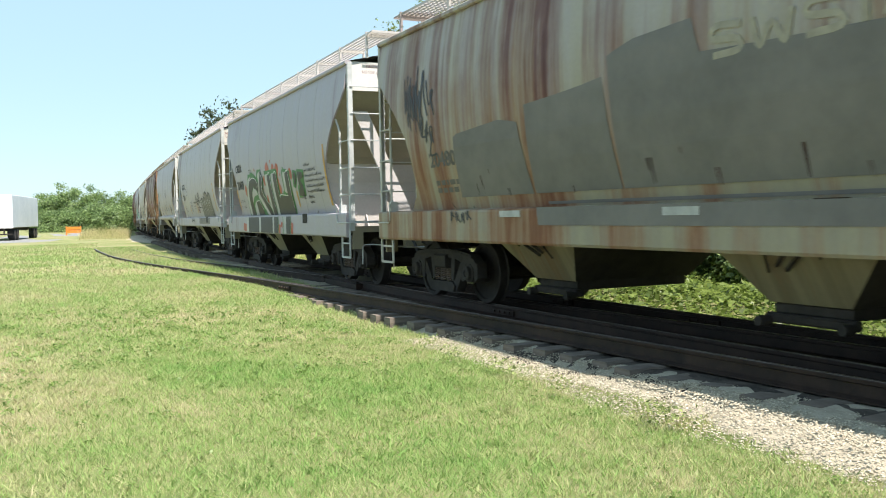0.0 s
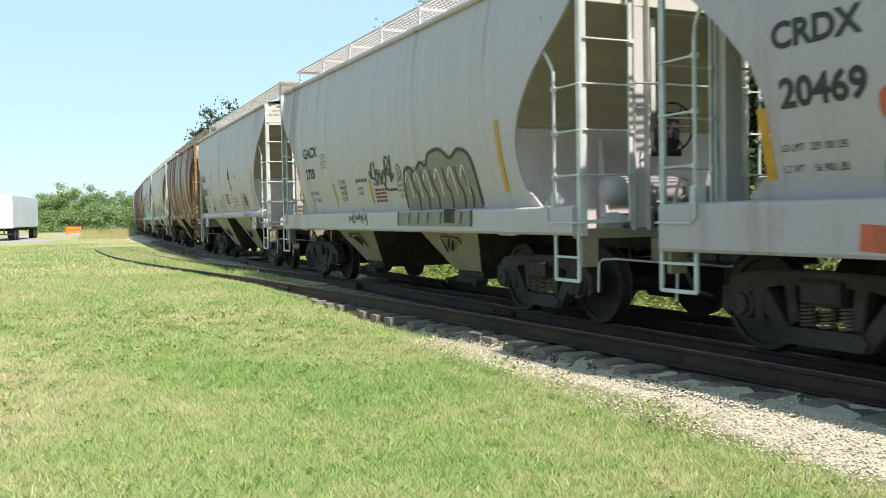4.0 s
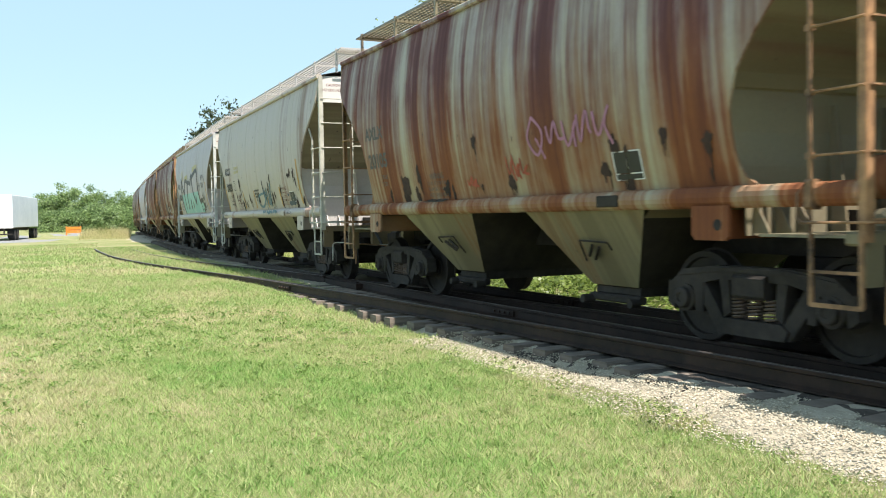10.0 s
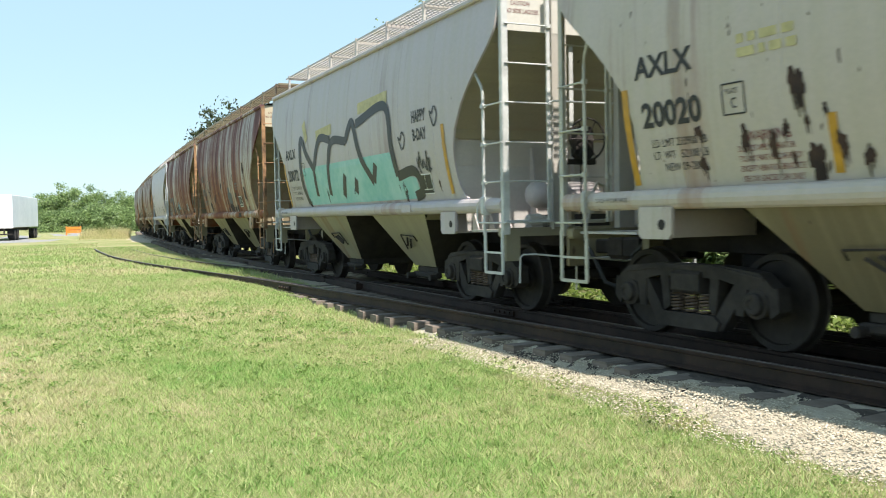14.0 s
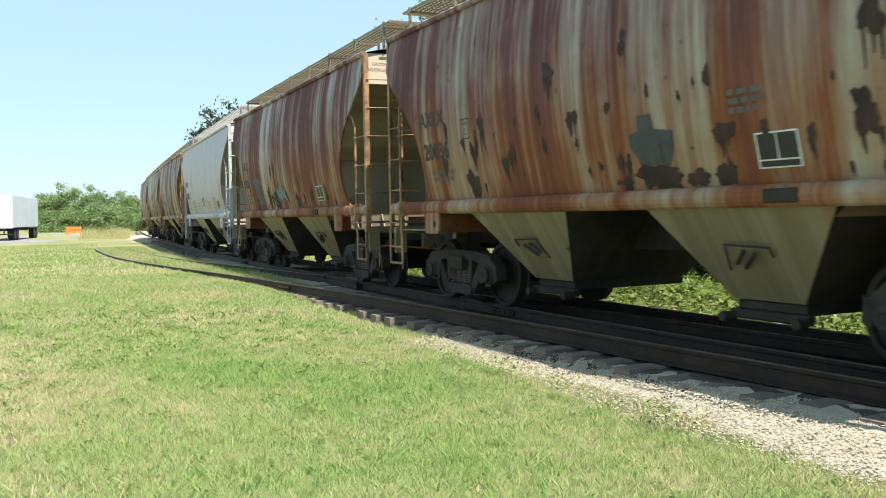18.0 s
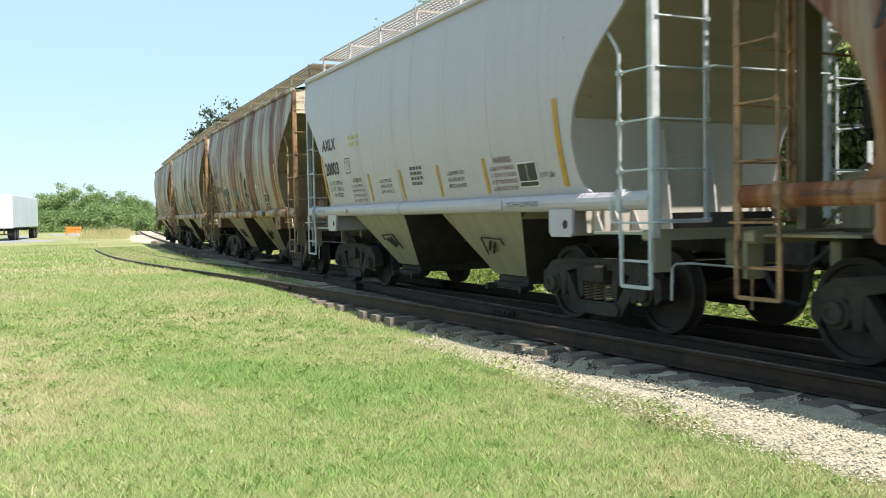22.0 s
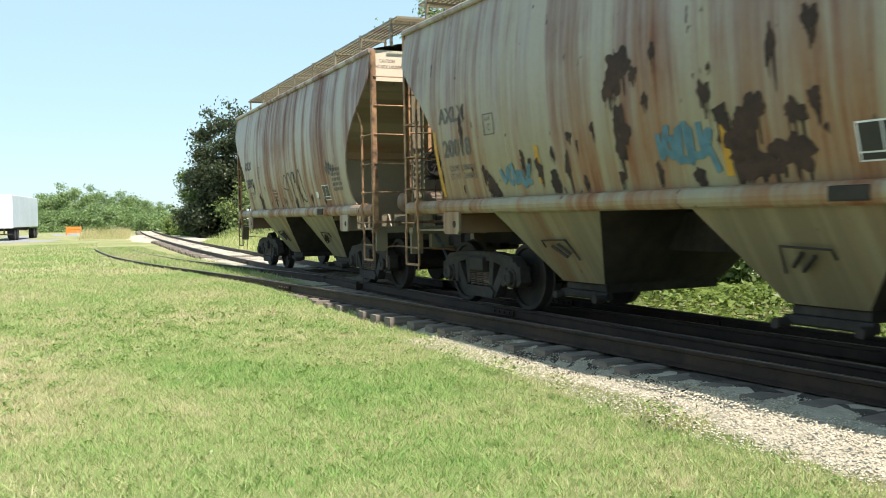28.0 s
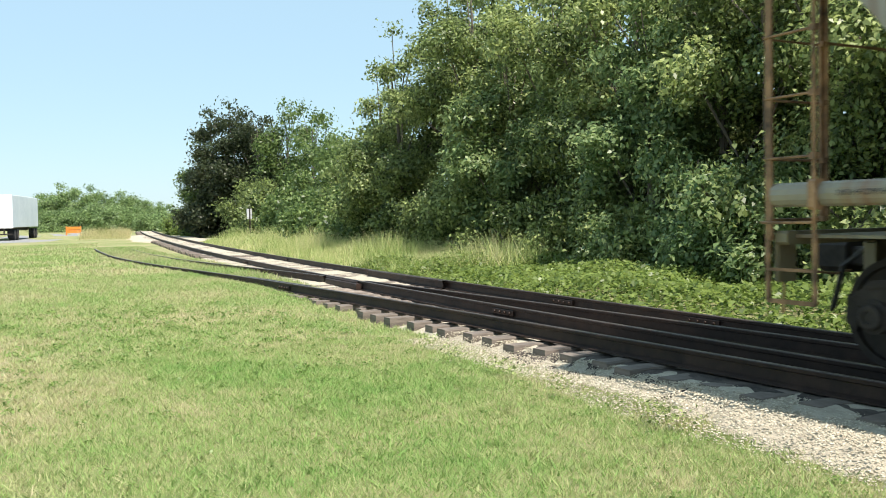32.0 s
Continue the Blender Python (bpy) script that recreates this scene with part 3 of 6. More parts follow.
                el.box(xo - 0.02, xo + 0.035, s * 0.85 - 0.03, s * 0.85 + 0.03, z - 0.022, z + 0.022)
            part("end_ladder", el, bar_mat, car)
            st = Mesh()
            xl, xr = min(xi, xo - q * 0.03), max(xi, xo - q * 0.03)
            st.prism([(xl - 0.02, 1.12), (xl - 0.02, 0.57), (xl, 0.55), (xr, 0.55), (xr + 0.02, 0.57), (xr + 0.02, 1.12), (xr - 0.02, 1.12), (xr - 0.02, 0.585), (xl + 0.02, 0.585), (xl + 0.02, 1.12)], s * 1.53 - 0.012, s * 1.53 + 0.012)
            st.box(xl, xr, s * 1.53 - 0.015, s * 1.53 + 0.015, 0.815, 0.84)
            part("stirrup_step", st, bar_mat, car)
            hr = Mesh().tube([(q * (5.15 + e), s * 1.57, 1.52), (q * (5.10 + e), s * 1.61, 1.44), (q * (5.10 + e), s * 1.61, 1.25), (q * (5.14 + e), s * 1.61, 1.21), (q * (5.65 + e), s * 1.59, 1.21), (q * (5.71 + e), s * 1.52, 1.21), (q * (5.71 + e), s * 0.86, 1.21)], 0.0115, 6)
            part("grab_iron", hr, bar_mat, car)
            part("sill_clamp", Mesh().box(min(xi - 0.035, xi + 0.035), xi + 0.035, min(s * 1.44, s * 1.575), max(s * 1.44, s * 1.575), 1.31, 1.55, 0.02), bar_mat, car)
        part("end_handrail", Mesh().tube([(q * (5.68 + e), -0.85, 2.74), (q * (5.72 + e), -0.80, 2.75), (q * (5.72 + e), 0.80, 2.75), (q * (5.68 + e), 0.85, 2.74)], 0.014, 6), bar_mat, car)
        cp = Mesh().box(min(q * (L - 0.4), q * (L + 0.42)), max(q * (L - 0.4), q * (L + 0.42)), -0.09, 0.09, 0.78, 0.96, 0.02)
        cp.box(min(q * (L + 0.36), q * (L + 0.66)), max(q * (L + 0.36), q * (L + 0.66)), -0.17, 0.14, 0.72, 1.02, 0.05)
        part("coupler", cp, IRON, car)
        hose = Mesh().tube([(q * (L - 0.05), -0.35, 1.0), (q * (L + 0.25), -0.34, 0.80), (q * (L + 0.42), -0.25, 0.42), (q * (L + 0.55), -0.12, 0.36)], 0.028, 6)
        part("brake_hose", hose, BLACK, car)
    # hoppers
    for q in (-1, 1):
        m = Mesh()
        x = [q * (3.02 + he), q * (0.70 + he * 0.4), q * (2.22 + he * 0.7), q * (1.36 + he * 0.6)]
        topy, boty = 1.45, 0.90
        ring0 = [(x[0], -topy, 1.36), (x[1], -topy, 1.36), (x[1], topy, 1.36), (x[0], topy, 1.36)]
        ring1 = [(x[2], -boty, 0.47), (x[3], -boty, 0.47), (x[3], boty, 0.47), (x[2], boty, 0.47)]
        m.add(ring0 + ring1, [(0, 1, 5, 4), (2, 3, 7, 6), (4, 5, 6, 7)])
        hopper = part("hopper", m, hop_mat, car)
        # floor sheets in a near-black colour that holds the shade under the car
        part("floor_sheet", Mesh().add([ring0[1], ring0[2], ring1[2], ring1[1]], [(0, 1, 2, 3)]), dark_shade_mat, hopper, "dark sloping hopper floor, shade put into its colour")
        part("floor_sheet", Mesh().add([ring0[3], ring0[0], ring1[0], ring1[3]], [(0, 1, 2, 3)]), dark_shade_mat, hopper, "dark sloping hopper floor, shade put into its colour")
        g = Mesh().box(min(x[2], x[3]) + 0.02, max(x[2], x[3]) - 0.02, -0.86, 0.86, 0.36, 0.47, 0.02).box(min(x[2], x[3]) - 0.04, max(x[2], x[3]) + 0.04, -0.92, -0.82, 0.28, 0.37, 0.02)
        g.turned([(-1.03, 0.05), (-0.9, 0.05)], 12, "y", (x[2], 0, 0.30)).turned([(-1.06, 0.05), (-0.9, 0.05)], 12, "y", (x[3], 0, 0.30))
        part("outlet_gate", g, IRON, car)
        # vibrator bracket standing off the slope
        def on(u, w, d=0.0):
            top = Vector(ring0[0]).lerp(Vector(ring0[1]), u)
            bot = Vector(ring1[0]).lerp(Vector(ring1[1]), u)
            return top.lerp(bot, w) + Vector((0, -0.85, -0.52)).normalized() * d
        br = Mesh().tube([on(0.30, 0.50, 0.03), on(0.32, 0.40, 0.04), on(0.62, 0.38, 0.04), on(0.70, 0.66, 0.03)], 0.012, 6)
        br.beam(on(0.42, 0.46, 0.05), on(0.54, 0.62, 0.04), 0.03, 0.03).beam(on(0.50, 0.44, 0.04), on(0.60, 0.58, 0.04), 0.03, 0.03)
        part("vibrator_bracket", br, IRON, car)
    part("center_sill", Mesh().box(-L + 0.1, L - 0.1, -0.2, 0.2, 0.86, 1.30), IRON, car)
    # brake gear on one end
    tank = Mesh().turned([(-0.86, 0.05), (-0.84, 0.12), (-0.78, 0.17), (-0.70, 0.185), (0.10, 0.185), (0.18, 0.17), (0.24, 0.10)], 18, "y", (4.98 + e, 0, 1.57))
    part("air_reservoir", tank, body_mat, car, "pale air tank on the end platform", True)
    part("brake_valve", Mesh().box(4.75 + e, 5.05 + e, 0.35, 0.75, 1.11, 1.62, 0.04).box(4.68 + e, 5.1 + e, -0.25, 0.45, 1.11, 1.36, 0.03).turned([(1.36, 0.12), (1.44, 0.11), (1.46, 0.05)], 12, "z", (4.9 + e, 0.1, 0)), hop_mat, car)
    hb = Mesh().tube([(5.62 + e, -0.335 + 0.27 * math.cos(i * math.tau / 24), 2.27 + 0.27 * math.sin(i * math.tau / 24)) for i in range(25)], 0.014, 6)
    for i in range(6):
        hb.tube([(5.58 + e, -0.335, 2.27), (5.62 + e, -0.335 + 0.27 * math.cos(i * math.tau / 6), 2.27 + 0.27 * math.sin(i * math.tau / 6))], 0.009, 5)
    part("brake_wheel", hb, IRON, car)
    part("gear_housing", Mesh().box(5.44 + e, 5.56 + e, -0.47, -0.20, 2.02, 2.44, 0.05).turned([(5.54 + e, 0.15), (5.57 + e, 0.13), (5.58 + e, 0.05)], 16, "x", (0, -0.335, 2.27)).box(5.42 + e, 5.5 + e, -0.55, -0.12, 1.95, 2.02, 0.01), IRON, car)
    links = Mesh()
    for i in range(18):
        w = 0.022 if i % 2 else 0.008
        links.box(5.50 + e - w / 2, 5.50 + e + w / 2, -0.36 - (0.03 - w) / 2, -0.36 + (0.03 - w) / 2, 1.13 + i * 0.05, 1.18 + i * 0.05)
    part("brake_chain", links, IRON, car)
    part("brake_pipe", Mesh().tube([(4.9 + e, 0.15, 1.35), (5.2 + e, 0.2, 1.5), (5.3 + e, 0.15, 1.68), (5.35 + e, 0.0, 1.72), (5.4 + e, -0.12, 1.55), (5.42 + e, -0.2, 1.2)], 0.02, 6).tube([(5.0 + e, -0.2, 1.45), (5.3 + e, -0.1, 1.4), (5.42 + e, 0.25, 1.35), (5.44 + e, 0.5, 1.15)], 0.018, 6), trim_mat, car)
    part("brake_cylinder", Mesh().turned([(-1.05, 0.05), (-1.02, 0.09), (-0.86, 0.10), (-0.80, 0.075), (-0.62, 0.05)], 16, "y", (5.25 + e, 0, 1.22)).box(5.16 + e, 5.34 + e, -1.02, -0.85, 1.11, 1.16), trim_mat, car)
    part("hanger_strap", Mesh().box(5.30 + e, 5.31 + e, -0.40, -0.34, 2.45, 4.12), bar_mat, car)
    for y in (-0.67, 0.67):
        prof = [(5.40, y - 0.11), (5.49, y - 0.11), (5.49, y - 0.095), (5.415, y - 0.095), (5.415, y + 0.095), (5.49, y + 0.095), (5.49, y + 0.11), (5.40, y + 0.11)]
        post = Mesh().add([(x + e, w, z) for z in (1.11, 4.12) for x, w in prof], [(7, 6, 5, 4, 3, 2, 1, 0), tuple(range(8, 16))] + [(i, (i + 1) % 8, (i + 1) % 8 + 8, i + 8) for i in range(8)])
        part("center_post", post, trim_mat, car)
    for q in (-1, 1):
        build_truck(car, q * (4.09 + te), IRON)
    for ob in car.children:
        if ob.name.split(".")[0] in BRAKES:
            ob.matrix_basis = pose(0.15, 0, 0)
    return car


# ---- lettering, reflectors, patches and graffiti on the car sides ----
LEDGE = [1.556, 1.53]


def on_side(x, z, lift):
    """A point on the near side or the sill, lifted off it."""
    return (x, -((side_y(z) if z > LEDGE[1] else 1.592 if z < 1.33 else LEDGE[0]) + lift), z)


def letters(car, text, x, z, h, mat, squeeze=0.8, name="lettering", lift=0.006, end=None):
    """Stencilled letters h high from their lower left corner; on the car's end panel if end is its place."""
    cu = bpy.data.curves.new("text", "FONT")
    cu.body, cu.size, cu.offset = text, h / 0.70, (0.009 * h / 0.2 if h > 0.1 else 0.0)
    cu.resolution_u = 3
    tmp = new("text", cu)
    me = bpy.data.meshes.new_from_object(tmp.evaluated_get(bpy.context.evaluated_depsgraph_get()))
    bpy.data.objects.remove(tmp)
    for v in me.vertices:
        u, w = v.co.x * squeeze, v.co.y
        v.co = (end, x + u, z + w) if end is not None else on_side(x + u, z + w, lift)
    me.materials.clear()
    me.materials.append(mat)
    ob = new(name, me)
    ob.parent = car
    ob.name = name
    return ob


def strip(car, x, z0, z1, w, mat, name="reflector", lift=0.006):
    n = max(1, int((z1 - z0) / 0.12) + 1)
    zs = [z0 + (z1 - z0) * i / n for i in range(n + 1)]
    return part(name, Mesh().grid([[on_side(x, z, lift), on_side(x + w, z, lift)] for z in zs]), mat, car)


def bars(car, x, z, w, rows, h, mat, seed=0):
    """Small print as short bars of its size, for writing that cannot be read."""
    rng = random.Random(seed)
    m = Mesh()
    for r in range(rows):
        u, zz = 0.0, z - r * h * 1.55
        while u < w * rng.uniform(0.82, 1.0):
            d = h * rng.uniform(0.7, 2.6)
            m.add([on_side(x + u, zz, 0.006), on_side(x + u + d, zz, 0.006), on_side(x + u + d, zz + h, 0.006), on_side(x + u, zz + h, 0.006)], [(0, 1, 2, 3)])
            u += d + h * 0.6
    return tagged(part("small_print", m, mat, car), kind="stuff")


def stroke(m, pts, w, lift=0.008, taper=0.0):
    """A sprayed line through pts, rounded between them, added to m."""
    P = [Vector((q[0], q[1])) for q in pts]
    P = [P[0] * 2 - P[1]] + P + [P[-1] * 2 - P[-2]]
    line = []
    for i in range(1, len(P) - 2):
        n = max(3, int((P[i + 1] - P[i]).length / 0.05))
        for j in range(n):
            t = j / n
            a, b, c, d = P[i - 1], P[i], P[i + 1], P[i + 2]
            line.append(0.5 * ((2 * b) + (c - a) * t + (2 * a - 5 * b + 4 * c - d) * t * t + (3 * b - a - 3 * c + d) * t ** 3))
    line.append(P[-2])
    rows, below = [], 0
    for i, c in enumerate(line):
        d = (line[min(i + 1, len(line) - 1)] - line[max(i - 1, 0)])
        d = d.normalized() if d.length > 1e-6 else Vector((1, 0))
        k = w / 2 * (1 - taper * i / len(line))
        pair = (c.x - d.y * k, c.y + d.x * k), (c.x + d.y * k, c.y - d.x * k)
        low = sum(q[1] <= LEDGE[1] for q in pair)
        if rows and (low == 1 or low != below):
            if len(rows) > 1:
                m.grid(rows)
            rows = []
        below = low
        if low != 1:
            rows.append([on_side(*pair[0], lift), on_side(*pair[1], lift)])
    return m.grid(rows) if len(rows) > 1 else m


DX = [0.0]


def area(m, pts, lift=0.007):
    """A filled outline on the side, cut in thin level slices so that it follows the curve."""
    pts = [(x + DX[0], z) for x, z in pts]
    zs = [q[1] for q in pts]
    z, z1 = min(zs), max(zs)
    n = max(2, int((z1 - z) / 0.035))
    cut = []
    for i in range(n + 1):
        h = z + (z1 - z) * min(max(i / n, 1e-4), 1 - 1e-4)
        xs = []
        for (xa, za), (xb, zb) in zip(pts, pts[1:] + pts[:1]):
            if (za > h) != (zb > h):
                xs.append(xa + (xb - xa) * (h - za) / (zb - za))
        cut.append((h, sorted(xs)))
    for (ha, a), (hb, b) in zip(cut, cut[1:]):
        if ha <= LEDGE[1] < hb:
            continue
        if len(a) != len(b):
            a, b = (a, a) if len(a) > len(b) else (b, b)
        for j in range(0, len(a) - 1, 2):
            m.add([on_side(a[j], ha, lift), on_side(a[j + 1], ha, lift), on_side(b[j + 1], hb, lift), on_side(b[j], hb, lift)], [(0, 1, 2, 3)])
    return m


def blob(m, x, z, rx, rz, seed, lift=0.0065, drip=True):
    """An irregular burnt or rusted spot, with a run below it."""
    rng = random.Random(seed)
    x += DX[0]
    n = 34
    ph = [rng.uniform(0, math.tau) for _ in range(5)]
    am = 1.0 if drip else 0.3
    rings = [[on_side(x, max(1.54, z), lift)] * (n + 1)]
    for f in (0.5, 1.0):
        ring = []
        for i in range(n + 1):
            a = i * math.tau / n
            r = f * (1 + am * (0.20 * math.sin(2 * a + ph[0]) + 0.16 * math.sin(3 * a + ph[1]) + 0.12 * math.sin(5 * a + ph[2]) + 0.10 * math.sin(8 * a + ph[3]) + 0.07 * math.sin(13 * a + ph[4])))
            ring.append(on_side(x + rx * r * math.cos(a), max(1.54, z + rz * r * math.sin(a)), lift))
        rings.append(ring)
    m.grid(rings)
    if drip:
        for _ in range(4):
            u = x + rx * rng.uniform(-0.8, 0.8)
            stroke(m, [(u, max(1.56, z)), (u + 0.01, max(1.545, z - rz * rng.uniform(1.0, 2.6)))], rx * rng.uniform(0.15, 0.42), lift + 0.001, 0.7)
    return m


INK = plain("spray_black", (0.016, 0.016, 0.018), 0.5)
FADED = plain("faded_black", (0.11, 0.10, 0.09), 0.7)
OVER = plain("overpaint_blue", (0.045, 0.07, 0.095), 0.6)
TAN = plain("spray_tan", (0.30, 0.27, 0.20), 0.5)
SILVER = plain("spray_silver", (0.40, 0.40, 0.38), 0.45)
GREEN = plain("spray_green", (0.035, 0.17, 0.04), 0.5)
ORANGE = plain("spray_orange", (0.42, 0.085, 0.035), 0.5)
CHALK = plain("spray_white", (0.72, 0.72, 0.72), 0.5)
TEAL = grained("spray_teal", (0.16, 0.42, 0.38), (0.34, 0.54, 0.50), 5, 0.55, 0, 0.05)
BLUE = plain("spray_blue", (0.06, 0.16, 0.22), 0.5)
PINK = plain("spray_pink", (0.38, 0.16, 0.25), 0.55)
REDS = plain("spray_red", (0.36, 0.06, 0.03), 0.55)
TAUPE = plain("spray_taupe", (0.20, 0.17, 0.14), 0.5)
PATCH = grained("patch_grey", (0.118, 0.112, 0.104), (0.172, 0.160, 0.145), 4, 0.6, 0, 0.1)
SLATE = plain("patch_slate", (0.045, 0.05, 0.055), 0.6)
BURNT = grained("burnt_paint", (0.022, 0.014, 0.012), (0.065, 0.034, 0.024), 14, 0.8, 0, 0.5)
GOLD = plain("stencil_yellow", (0.46, 0.40, 0.20), 0.6)
MAROON = plain("stencil_maroon", (0.16, 0.03, 0.03), 0.6)


def plate_box(car, x, z, mat=BLACK):
    m = Mesh()
    for a, b in (((0, 0), (0.25, 0)), ((0.25, 0), (0.25, 0.26)), ((0.25, 0.26), (0, 0.26)), ((0, 0.26), (0, 0))):
        stroke(m, [(x + a[0], z + a[1]), (x + b[0], z + b[1])], 0.014)
    part("clearance_box", m, mat, car)
    letters(car, "PLATE", x + 0.04, z + 0.175, 0.045, mat, 0.75)
    letters(car, "C", x + 0.09, z + 0.05, 0.09, mat, 0.8)


def label_panel(car, x=2.6, z=1.66):
    """The black consolidated stencil panel with its pale frame."""
    strip(car, x, z, z + 0.30, 0.46, CHALK, "stencil_panel", 0.006)
    strip(car, x + 0.02, z + 0.075, z + 0.285, 0.20, INK, "stencil_panel", 0.009)
    strip(car, x + 0.235, z + 0.075, z + 0.285, 0.205, INK, "stencil_panel", 0.009)
    strip(car, x + 0.02, z + 0.012, z + 0.062, 0.42, INK, "stencil_panel", 0.009)


def standard(car, mark, number, plate_x, ink=BLACK, lines=("LD LMT 233800 LB", "LT  WT   52200 LB", "     NEW 09-2005"), e=0.0, mx=-4.22, pz=2.34):
    """Reporting mark, number and weights at the left end, as every car has them."""
    letters(car, mark, mx, 2.60, 0.20, ink, 1.04)
    letters(car, number, mx + 0.05, 2.13, 0.225, ink, 1.0)
    for i, t in enumerate(lines):
        letters(car, t, mx + 0.14, 1.93 - 0.115 * i, 0.075, ink, 0.86)
    if plate_x is not None:
        plate_box(car, plate_x, pz, ink)
    if mark == "AXLX":
        letters(car, "2 INCH HF COMP SHOES", -4.95, 1.415, 0.045, ink, 0.72)
    letters(car, "CAUTION", -1.34, 3.96, 0.055, MAROON, 0.8, end=5.574 + e)
    letters(car, "NO SIDE LADDER", -1.42, 3.86, 0.055, MAROON, 0.8, end=5.574 + e)


def warning(car, x, z, ink=MAROON):
    letters(car, "WARNING", x + 0.12, z, 0.085, ink, 0.8)
    for i, t in enumerate(("DO NOT APPLY VIBRATOR", "TO ANY PART OF CAR BODY", "EXCEPT VIBRATOR BRACKETS", "USE ON LOADED CAR ONLY")):
        letters(car, t, x, z - 0.085 * (i + 1), 0.052, ink, 0.68)


def hatch_note(car, x, z, ink=BLACK):
    for i, t in enumerate(("CLOSE HOPPER SLIDES", "AND ROOF HATCHES", "BEFORE CAR IS MOVED")):
        letters(car, t, x, z - 0.09 * i, 0.055, ink, 0.68)


def reflectors(car, tall=True, xs=(-2.05, -0.65, 0.75, 2.18), end=True):
    if tall:
        strip(car, -4.44, 1.58, 2.52, 0.09, YELLOW)
    for x in xs:
        strip(car, x, 1.59, 2.05, 0.085, YELLOW)
    if end:
        strip(car, 4.02, 1.62, 2.6, 0.10, YELLOW)


def burns(car, spots, seed):
    for i, (x, z, rx, rz) in enumerate(spots):
        part("rust_spot", blob(Mesh(), x, z, rx, rz, seed + i), BURNT, car)


def scatter_burns(car, n, seed, top=2.5):
    rng = random.Random(seed)
    for i in range(n):
        r = rng.choice((0.022, 0.03, 0.045, 0.07))
        part("rust_spot", blob(Mesh(), rng.uniform(-4.0, 3.9), 1.62 + (top - 1.62) * rng.random() ** 1.7, r, r * rng.uniform(1.2, 2.4), seed * 31 + i), BURNT, car)


def tag(car, strokes, w, mat, label="", name="graffiti", lift=0.009):
    m = Mesh()
    for s in strokes:
        stroke(m, [(x + DX[0], z) for x, z in s], w, lift)
    return part(name, m, mat, car, label)


def scribble(x, z, w, h, n, seed):
    """A loose hand-sprayed tag of n letter-like loops."""
    rng = random.Random(seed)
    out = []
    for i in range(n):
        u = x + w * i / n
        d = w / n
        pts = [(u + d * rng.uniform(0, 0.3), z + h * rng.uniform(0.5, 1.0)), (u + d * rng.uniform(0.2, 0.6), z + h * rng.uniform(0, 0.3)), (u + d * rng.uniform(0.5, 1.1), z + h * rng.uniform(0.5, 1.1)), (u + d * rng.uniform(0.3, 0.9), z + h * rng.uniform(0.2, 0.6)), (u + d * rng.uniform(0.9, 1.3), z + h * rng.uniform(-0.1, 0.5))]
        out.append(pts)
    return out


